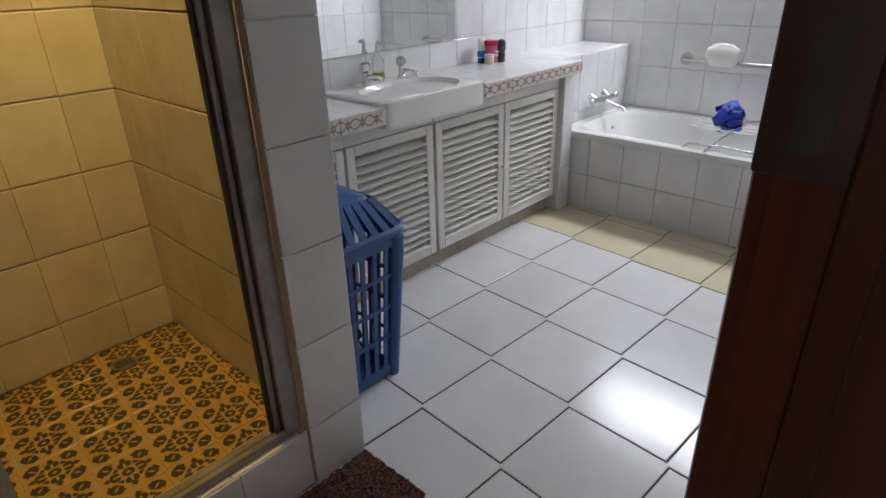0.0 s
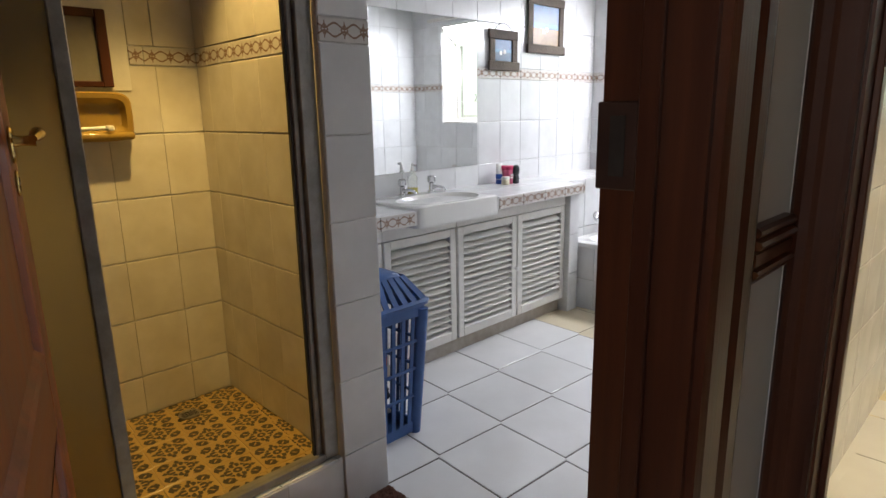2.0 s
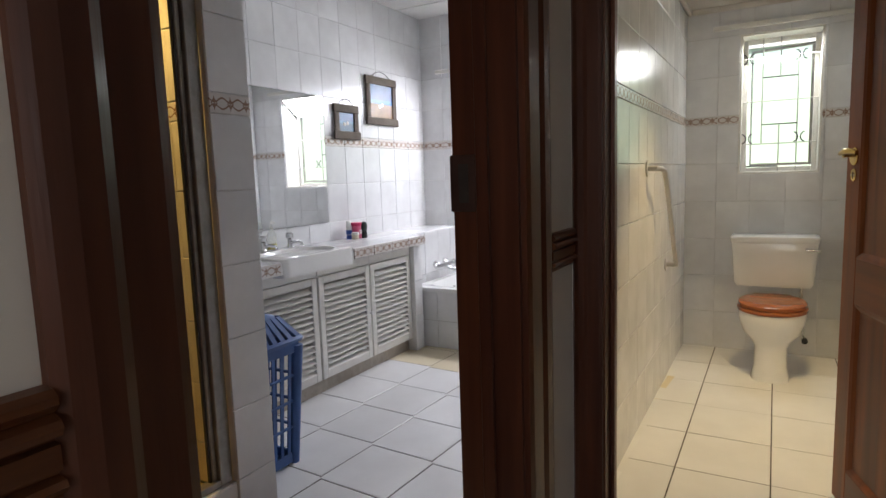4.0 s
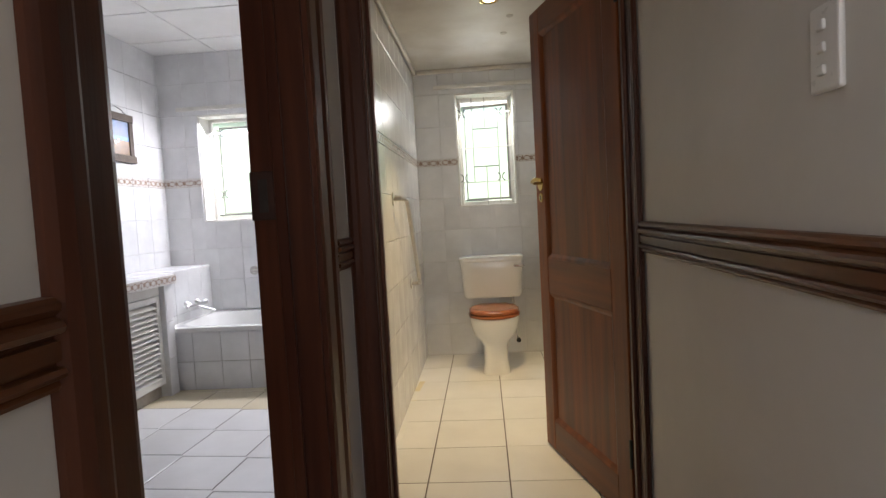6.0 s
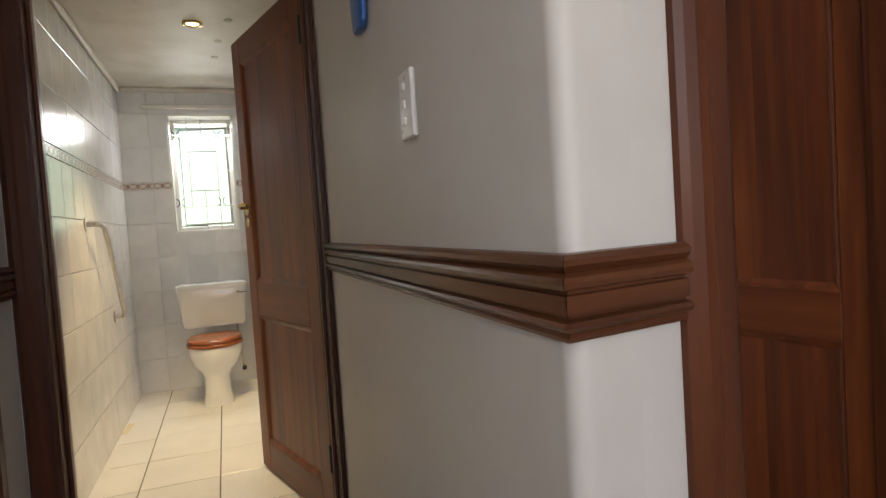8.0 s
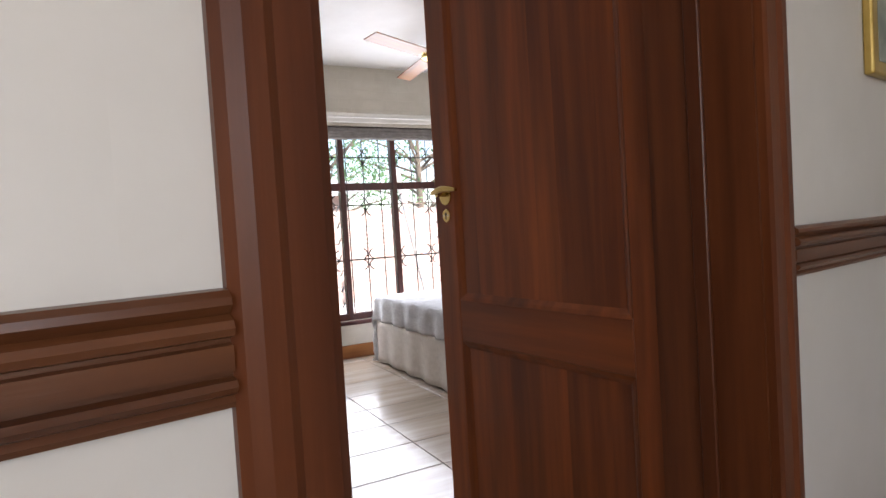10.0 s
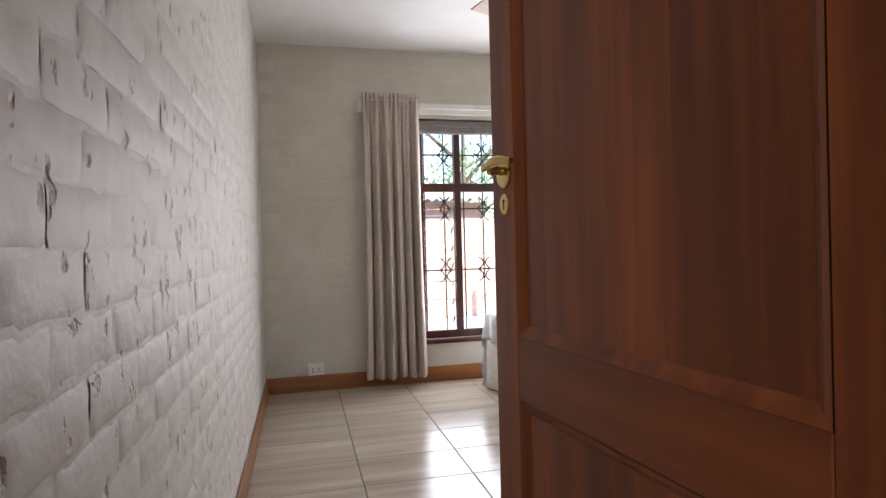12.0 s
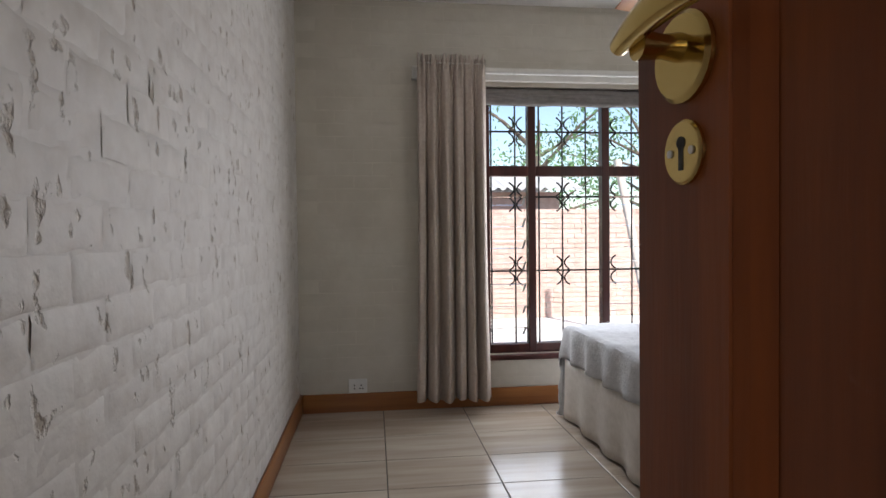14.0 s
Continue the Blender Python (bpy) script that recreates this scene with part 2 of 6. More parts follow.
BLUEPL = mat("blue_plastic", (0.030, 0.085, 0.25), (0.042, 0.115, 0.32), 0.38, 9, 0.05, 90)
WHITEPL = mat("white_plastic", (0.70, 0.69, 0.66), (0.77, 0.76, 0.73), 0.3, 12)
GLASS = glass("clear_glass")
FROST = glass("frosted_glass", 0.45, (0.93, 1.0, 0.92))
BATHFROST = glass("textured_glass", 0.4, (0.97, 0.99, 1.0))
MIRROR = mat("mirror_silver", (0.86, 0.88, 0.88), (0.88, 0.90, 0.90), 0.01, 2, metal=1.0, rvar=0.0)
CURTAIN = mat("beige_curtain_cloth", (0.48, 0.40, 0.34), (0.58, 0.50, 0.43), 0.9, 40, 0.3, 400, c3=(0.36, 0.29, 0.235), s3=3.0)
MATBROWN = mat("brown_bath_mat_pile", (0.11, 0.042, 0.027), (0.26, 0.115, 0.075), 0.95, 90, 0.9, 160, dist=0.02)
BEDSPREAD = mat("pale_grey_quilt", (0.50, 0.51, 0.53), (0.62, 0.63, 0.65), 0.9, 22, 0.4, 60, c3=(0.42, 0.43, 0.46), s3=3.0)
SKIRTCLOTH = mat("white_valance_cloth", (0.60, 0.56, 0.51), (0.69, 0.65, 0.60), 0.9, 30, 0.2, 200)

# ---- mesh helpers ----


def box(bm, x0, x1, y0, y1, z0, z1, bev=0.0, seg=1):
    vs = [bm.verts.new((x, y, z)) for x in (x0, x1) for y in (y0, y1) for z in (z0, z1)]
    fs = [bm.faces.new([vs[i] for i in q]) for q in ((0, 1, 3, 2), (4, 6, 7, 5), (0, 4, 5, 1), (2, 3, 7, 6), (0, 2, 6, 4), (1, 5, 7, 3))]
    if bev:
        es = {e for f in fs for e in f.edges}
        bmesh.ops.bevel(bm, geom=list(es), offset=bev, segments=seg, profile=0.5, affect='EDGES')
    return bm


def B(x0, x1, y0, y1, z0, z1, bev=0.0, seg=1):
    return box(bmesh.new(), min(x0, x1), max(x0, x1), min(y0, y1), max(y0, y1), min(z0, z1), max(z0, z1), bev, seg)


def tube(bm, pts, r, n=10, caps=True):
    """A round bar through points; r may be one radius or one a point."""
    pts = [Vector(p) for p in pts]
    rs = r if isinstance(r, (list, tuple)) else [r] * len(pts)
    rings, up = [], None
    for i, p in enumerate(pts):
        d = (pts[min(i + 1, len(pts) - 1)] - pts[max(i - 1, 0)]).normalized()
        if up is None: up = Vector((0, 0, 1)) if abs(d.z) < 0.9 else Vector((1, 0, 0))
        a = d.cross(up).normalized(); up = a.cross(d).normalized()
        rings.append([bm.verts.new(p + rs[i] * (math.cos(2 * math.pi * k / n) * a + math.sin(2 * math.pi * k / n) * up)) for k in range(n)])
    for q, w in zip(rings, rings[1:]):
        for k in range(n): bm.faces.new((q[k], q[(k + 1) % n], w[(k + 1) % n], w[k]))
    if caps:
        bm.faces.new(rings[0][::-1]); bm.faces.new(rings[-1])
    return bm


def loft(bm, rings, closed=True, cap0=True, cap1=True):
    rr = [[bm.verts.new(p) for p in ring] for ring in rings]
    n = len(rr[0])
    for q, w in zip(rr, rr[1:]):
        for k in range(n if closed else n - 1): bm.faces.new((q[k], q[(k + 1) % n], w[(k + 1) % n], w[k]))
    if cap0: bm.faces.new(rr[0][::-1])
    if cap1: bm.faces.new(rr[-1])
    return bm


def ell(cx, cy, z, rx, ry, n=28, p=2.0):
    out = []
    for k in range(n):
        a = 2 * math.pi * k / n
        c, s_ = math.cos(a), math.sin(a)
        out.append((cx + rx * math.copysign(abs(c) ** (2 / p), c), cy + ry * math.copysign(abs(s_) ** (2 / p), s_), z))
    return out


def mesh(name, bm, m, smooth=False):
    me = bpy.data.meshes.new(name)
    bmesh.ops.recalc_face_normals(bm, faces=bm.faces)
    bm.to_mesh(me); bm.free()
    me.materials.append(m)
    if smooth:
        me.shade_smooth()
        me.set_sharp_from_angle(angle=radians(38))
    return me


def part(name, bm, m, parent=None, label="", smooth=False, at=None):
    o = new(name, mesh(name, bm, m, smooth))
    if parent: o.parent = parent
    if at: o.matrix_basis = at
    if label: tagged(o, label)
    return o


def thing(name, m, label, category, group=""):
    o = new(name)
    o.empty_display_size = 0.1
    o.matrix_basis = m
    return tagged(o, label, category, group)


def struct(name, bm, m, label, smooth=False, category=""):
    return tagged(part(name, bm, m, None, "", smooth), label, category or name.split("_")[0], "", "structure")


def slab_with_holes(bm, axis, p0, p1, a0, a1, z0, z1, holes):
    """A wall between planes p0 and p1 across the axis, from a0 to a1, with openings (a, b, low, high)."""
    def put(a, b, lo, hi):
        if b - a > 1e-4 and hi - lo > 1e-4:
            if axis == "x": box(bm, p0, p1, a, b, lo, hi)
            else: box(bm, a, b, p0, p1, lo, hi)
    x = a0
    for a, b, lo, hi in sorted(holes):
        put(x, a, z0, z1); put(a, b, z0, lo); put(a, b, hi, z1); x = b
    put(x, a1, z0, z1)
    return bm


def cut(r, h):
    a, b, c, d = r; e, f, g, i = h
    if e >= b or f <= a or g >= d or i <= c: return [r]
    out = []
    if e > a: out.append((a, e, c, d))
    if f < b: out.append((f, b, c, d))
    m0, m1 = max(a, e), min(b, f)
    if g > c: out.append((m0, m1, c, g))
    if i < d: out.append((m0, m1, i, d))
    return out


TILE_CACHE = {}


def tile_mesh(w, h, m, t, name):
    key = (round(w, 3), round(h, 3), m.name, t)
    if key not in TILE_CACHE:
        bm = bmesh.new(); e = 0.0022
        lo = [bm.verts.new((x * w / 2, y * h / 2, 0)) for x, y in ((-1, -1), (1, -1), (1, 1), (-1, 1))]
        mi = [bm.verts.new((x * w / 2, y * h / 2, t - e * 0.6)) for x, y in ((-1, -1), (1, -1), (1, 1), (-1, 1))]
        hi = [bm.verts.new((x * (w / 2 - e), y * (h / 2 - e), t)) for x, y in ((-1, -1), (1, -1), (1, 1), (-1, 1))]
        for q, r in ((lo, mi), (mi, hi)):
            for k in range(4): bm.faces.new((q[k], q[(k + 1) % 4], r[(k + 1) % 4], r[k]))
        bm.faces.new(hi)
        TILE_CACHE[key] = mesh(name, bm, m)
    return TILE_CACHE[key]


def tiles(parent, org, u, v, us, vs, m, holes=(), gap=0.003, t=0.006, name="tile", pick=None, jit=0.0006, gap_u=None):
    """Tiles on the plane org + a*u + b*v; us and vs are the joint lines."""
    u, v, org = Vector(u), Vector(v), Vector(org)
    n = u.cross(v).normalized()
    R = Matrix((u, v, n)).transposed().to_4x4()
    rng = random.Random(int(abs(org.x * 31 + org.y * 57 + org.z * 91) * 100) + len(us) * 7)
    for a, b in zip(us, us[1:]):
        for c, d in zip(vs, vs[1:]):
            gu = gap if gap_u is None else gap_u
            rects = [(a + gu / 2, b - gu / 2, c + gap / 2, d - gap / 2)]
            for h in holes:
                rects = [q for r in rects for q in cut(r, h)]
            for r in rects:
                w, h_ = r[1] - r[0], r[3] - r[2]
                if w < 0.012 or h_ < 0.012: continue
                mm = pick((r[0] + r[1]) / 2, (r[2] + r[3]) / 2) if pick else m
                o = new(name, tile_mesh(w, h_, mm, t, name))
                o.parent = parent
                o.matrix_basis = Matrix.Translation(org + u * (r[0] + r[1]) / 2 + v * (r[2] + r[3]) / 2 + n * rng.uniform(-jit, jit)) @ R


def lines(a, b, step, start=None):
    """Joint lines from a to b, a joint falling on start."""
    s = a if start is None else start
    k = math.ceil((a - s) / step + 1e-6)
    out = [a]
    while s + k * step < b - 0.004:
        if s + k * step > a + 0.004: out.append(s + k * step)
        k += 1
    return out + [b]


# ---- the plan ----
WX = 3.735            # window wall of bathroom and toilet
MY = 2.06             # mirror wall
BATH_Y, WC_Y, HALL_Y = 0.075, -0.012, -0.075
WCR_Y, HALLR_Y = -1.02, -1.01
BRICK_Y, BED_X, BED_CEIL = -1.33, 3.987, 2.58
CEIL_H = 2.52
BW = (0.46, 1.746, 1.166, 2.026)      # bathroom window
WW = (-0.792, -0.335, 1.175, 2.06)    # toilet window
EW = (-4.15, -2.50, 0.33, 2.06)       # bedroom window
BD = (-0.277, 0.558)                  # bathroom doorway
WD = (-0.99, -0.165)                  # toilet doorway
DOOR_H = 2.03
CORNER = Vector((-0.575, -1.012, 0))  # hall corner; the bedroom doorway's wall runs askew from it
SKEW = math.degrees(math.atan2(0.168, 1.0))
SK = pose(*CORNER, 0, 0, SKEW)        # local: -y along the wall, x through it into the bedroom

# floors
floor_bath = struct("floor_bathroom", B(-0.7, WX, -0.05, MY, -0.12, -0.0018), FGROUT, "white glazed ceramic floor tiles with dark grout", category="floor")
floor_wc = struct("floor_toilet", B(0.93, WX, WCR_Y, -0.0505, -0.12, -0.0018), FGROUT, "white floor tiles with dark grout in the toilet", category="floor")
floor_bed = struct("floor_bedroom", B(-0.3, BED_X, -5.2, BRICK_Y, -0.12, -0.0018), FGROUT, "beige wood-grain ceramic floor tiles", category="floor")
floor_hall = struct("floor_hall", B(-3.2, 0.929, -4.2, -0.0505, -0.125, -0.010), BTILE, "beige tiled hall floor", category="floor")

# walls
w = bmesh.new()
slab_with_holes(w, "x", WX, WX + 0.24, WCR_Y, MY + 0.2, -0.1, 2.7, [BW, WW])
wall_win = struct("wall_window", w, GROUT, "light grey glazed tile wall with two windows")
wall_mirror = struct("wall_mirror", B(-0.9, WX, MY, MY + 0.2, -0.1, 2.7), GROUT, "light grey tiled wall behind the vanity")
wall_part = struct("wall_partition", B(0.94, WX, WC_Y, BATH_Y, 0, 2.7), GROUT, "tiled partition between bathroom and toilet")
# the first hole is an invented, unseen opening for the hall's side fill lamp
w = bmesh.new()
slab_with_holes(w, "y", HALL_Y, BATH_Y - 0.005, -3.2, 0.9395, 0, 2.7, [(-2.72, -1.58, 1.16, 2.14), (BD[0] - 0.025, BD[1] + 0.025, 0, DOOR_H + 0.025)])
wall_hall_l = struct("wall_hall_bathroom", w, PLASTER, "cream plastered hall wall with the bathroom doorway and an added unseen opening for fill light")
w = bmesh.new()
slab_with_holes(w, "x", 0.94, 1.06, HALLR_Y, WC_Y - 0.002, 0, 2.7, [(WD[0] - 0.025 + 0.01, WD[1] + 0.025, 0, DOOR_H + 0.025)])
wall_wc = struct("wall_hall_toilet", w, PLASTER, "cream plastered hall wall with the toilet doorway")
w = bmesh.new()
nose = [(-0.5755 + 0.0035 + 0.022 - 0.022 * math.cos(a), HALLR_Y - 0.0005 - 0.022 + 0.022 * math.sin(a)) for a in [radians(-9 + 11 * k) for k in range(10)]]
loft(w, [[(x, y, z) for x, y in [(-0.5587, HALLR_Y - 0.1)] + nose + [(WX + 0.24, HALLR_Y - 0.0005), (WX + 0.24, HALLR_Y - 0.1)]] for z in (0, 2.7)])
wall_right = struct("wall_hall_right", w, PLASTER, "cream plastered hall wall with a timber dado rail", True)
wall_brick = struct("wall_brick", B(-0.30, BED_X, BRICK_Y + 0.0012, HALLR_Y - 0.102, 0, 2.7), BRICKPAINT, "rough white-painted brick wall")
w = bmesh.new()
slab_with_holes(w, "x", 0.0, 0.20, -3.2, -0.099, 0, 2.7, [(-1.115, -0.245, 0, DOOR_H + 0.025)])
wall_beddoor = struct("wall_hall_bedroom", w, PLASTER, "cream plastered hall wall with the bedroom doorway")
wall_beddoor.matrix_basis = SK
w = bmesh.new()
slab_with_holes(w, "x", BED_X, BED_X + 0.23, -5.3, BRICK_Y + 0.1, -0.1, 2.8, [EW])
wall_bedwin = struct("wall_bedroom_window", w, CREAMBRICK, "cream-painted brick wall with the bedroom window")
struct("wall_bedroom_end", B(-0.25, BED_X, -5.3, -5.2, 0, 2.7), CREAMBRICK, "plain cream bedroom wall")
w = bmesh.new()
slab_with_holes(w, "x", -3.3, -3.2, -4.3, HALL_Y, 0, 2.7, [(-1.75, -0.45, 0.9, 2.1)])
struct("wall_hall_far", w, PLASTER, "plain cream hall wall with a window opening")
struct("wall_hall_end", B(-3.2, -0.1, -4.3, -4.2, 0, 2.7), PLASTER, "plain cream hall wall")
struct("wall_bathroom_end", B(-0.95, -0.90, HALL_Y, MY + 0.2, 0, 2.7), PLASTER, "plain bathroom wall")
# ceilings
c = B(-0.95, WX, BATH_Y, MY, CEIL_H, CEIL_H + 0.05)
for x in (0.4, 1.0, 1.6, 2.2, 2.8, 3.4):
    box(c, x - 0.012, x + 0.012, BATH_Y, MY, CEIL_H - 0.006, CEIL_H - 0.0005)
for y in (0.35, 0.95, 1.55):
    box(c, -0.9, WX, y - 0.012, y + 0.012, CEIL_H - 0.0065, CEIL_H - 0.0008)
struct("ceiling_bathroom", c, CEIL, "white ceiling boards in a grid")
c = B(1.06, WX, WCR_Y, WC_Y, 2.25, 2.30)
box(c, 1.06, WX, WC_Y - 0.035, WC_Y - 0.008, 2.215, 2.2495, 0.008)
box(c, WX - 0.035, WX - 0.008, WCR_Y, WC_Y - 0.036, 2.215, 2.2495, 0.008)
struct("ceiling_toilet", c, WCCEIL, "glossy off-white toilet ceiling with small stains")
struct("ceiling_hall", B(-3.2, 0.94, -4.2, HALL_Y, 2.6, 2.65), CEIL, "white hall ceiling")
struct("ceiling_bedroom", B(-0.5, BED_X, -5.2, BRICK_Y, BED_CEIL, BED_CEIL + 0.06), CEIL, "white bedroom ceiling")
struct("ground", B(-60, 400, -400, 400, -0.7, -0.15), mat("yard_paving", (0.56, 0.54, 0.51), (0.66, 0.64, 0.61), 0.9, 4, 0.3, 30), "pale sunlit paved yard", category="ground")
# unseen roof; its overhang is lengthened to block sun from the hall openings
struct("roof_slab", B(-5.0, BED_X + 0.5, -5.4, MY + 0.4, 2.8, 2.95), PLASTER, "unseen house roof, overhang lengthened to keep sun out of the hall", category="roof")

# ---- door frames ----


def door_frame(name, m, width, depth, label, wv=None, wh=None):
    """Local: opening from x=0 to x=width, hall face at y=0, wall towards +y. Lining, moulded architraves and stop."""
    T = thing(name, m, label, "door frame")
    H = DOOR_H
    wv, wh = wv or DARKWOOD, wh or DARKWOOD_X
    for s, x in ((-1, 0.0), (1, width)):
        part("jamb", B(x, x + s * 0.025, 0.0, depth, 0, H + 0.025), wv, T)
        part("door_stop", B(x, x - s * 0.012, depth * 0.45, depth * 0.45 + 0.03, 0, H, 0.002), wv, T)
        for yy, d in ((0.0, -1), (depth, 1)):
            if d == 1 and depth < 0.1: continue
            prof = ((0.006, 0.0), (0.006, 0.014), (0.016, 0.018), (0.05, 0.018), (0.060, 0.024), (0.078, 0.024), (0.092, 0.018), (0.100, 0.010), (0.100, 0.0))
            w_ = 1.0
            if name == "toilet_door_frame": w_ = 0.19 if s == 1 else 0.85
            if name == "bathroom_door_frame" and d == -1: w_ = 1.75 if s == 1 else 1.25
            bm = bmesh.new()
            loft(bm, [[(x + s * a * w_, yy + d * (b + 0.0005), z) for a, b in prof] for z in (0, H + 0.10)])
            part("architrave", bm, wv, T)
    part("head", B(0, width, 0, depth, H, H + 0.025), wh, T)
    part("head_architrave", B(-0.006, width + 0.006, -0.019, -0.0005, H + 0.006, H + 0.10, 0.004), wh, T)
    return T


bath_frame = door_frame("bathroom_door_frame", pose(BD[0], HALL_Y, 0), BD[1] - BD[0], BATH_Y - HALL_Y - 0.005, "dark brown wooden door frame of the bathroom")
wc_frame = door_frame("toilet_door_frame", pose(0.94, WD[1], 0, 0, 0, -90), WD[1] - WD[0], 0.12, "dark brown wooden door frame of the toilet")
bed_frame = door_frame("bedroom_door_frame", SK @ pose(0, -0.27, 0, 0, 0, -90), 0.82, 0.20, "red-brown varnished wooden door frame of the bedroom", FRAMEWOOD, FRAMEWOOD)
# latch plate on the bathroom jamb
lp = part("strike_plate", B(-0.010, 0, -0.030, 0.034, 1.142, 1.268, 0.002), mat("bronze_plate", (0.030, 0.013, 0.009), (0.055, 0.025, 0.017), 0.5, 10, metal=0.2), bath_frame, "dark bronze strike plate", at=pose(BD[1] - BD[0], 0.125, 0))
lp.matrix_basis = pose(BD[1] - BD[0] - 0.0005, 0.125, 0)
part("latch_hole", B(-0.0112, -0.0101, -0.012, 0.012, 1.162, 1.248), BLACK, lp)

# ---- dado rails ----


def dado(name, p0, p1, n, ztop, label, mitre=0.0):
    """Moulded rail along a wall from p0 to p1 (plan points), proud along n."""
    d = 0.095
    prof = ((0, 0), (0.014, -0.001), (0.020, -0.006), (0.021, -0.012), (0.016, -0.017), (0.0125, -0.020), (0.021, -0.024), (0.024, -0.030), (0.021, -0.036), (0.009, -0.039), (0.009, -0.0425), (0.016, -0.044), (0.016, -0.064), (0.009, -0.0655), (0.009, -0.069), (0.019, -0.071), (0.022, -0.076), (0.018, -0.081), (0.010, -0.084), (0.013, -0.089), (0.010, -0.094), (0, -0.095))
    p0, p1, n = Vector(p0), Vector(p1), Vector(n).normalized()
    L = (p1 - p0).length
    a = (p1 - p0).normalized()
    ang = math.atan2(a.y, a.x)
    side = 1 if a.x * n.y - a.y * n.x > 0 else -1
    bm = bmesh.new()
    loft(bm, [[(x - (mitre * o if x == 0 else 0), side * (o + 0.0005), z) for o, z in prof] for x in (0, L)])
    o = tagged(part(name, bm, DARKWOOD_X), label, "dado rail", "", "structure")
    o.matrix_basis = Matrix.Translation((p0.x, p0.y, ztop)) @ Matrix.Rotation(ang, 4, 'Z')
    return o


dado("dado_rail", (-3.2, HALL_Y), (BD[0] - 0.125, HALL_Y), (0, -1), 1.075, "dark moulded timber dado rail")
dado("dado_rail", (BD[1] + 0.178, HALL_Y), (0.916, HALL_Y), (0, -1), 1.075, "short piece of dark timber dado rail")
dado("dado_rail", (-0.5752, HALLR_Y), (0.916, HALLR_Y), (0, 1), 1.078, "dark moulded timber dado rail meeting a corner", 1.18)
q0, q1 = SK @ Vector((0, 0.002, 0)), SK @ Vector((0, -0.17, 0))
nn = SK.to_3x3() @ Vector((-1, 0, 0))
dado("dado_rail", q0.xy, q1.xy, nn.xy, 1.0785, "brown moulded timber dado rail beside the bedroom door", 1.18)
q0, q1 = SK @ Vector((0, -1.192, 0)), SK @ Vector((0, -3.1, 0))
dado("dado_rail", q0.xy, q1.xy, nn.xy, 1.078, "brown moulded timber dado rail past the bedroom door")

# ---- panelled doors ----


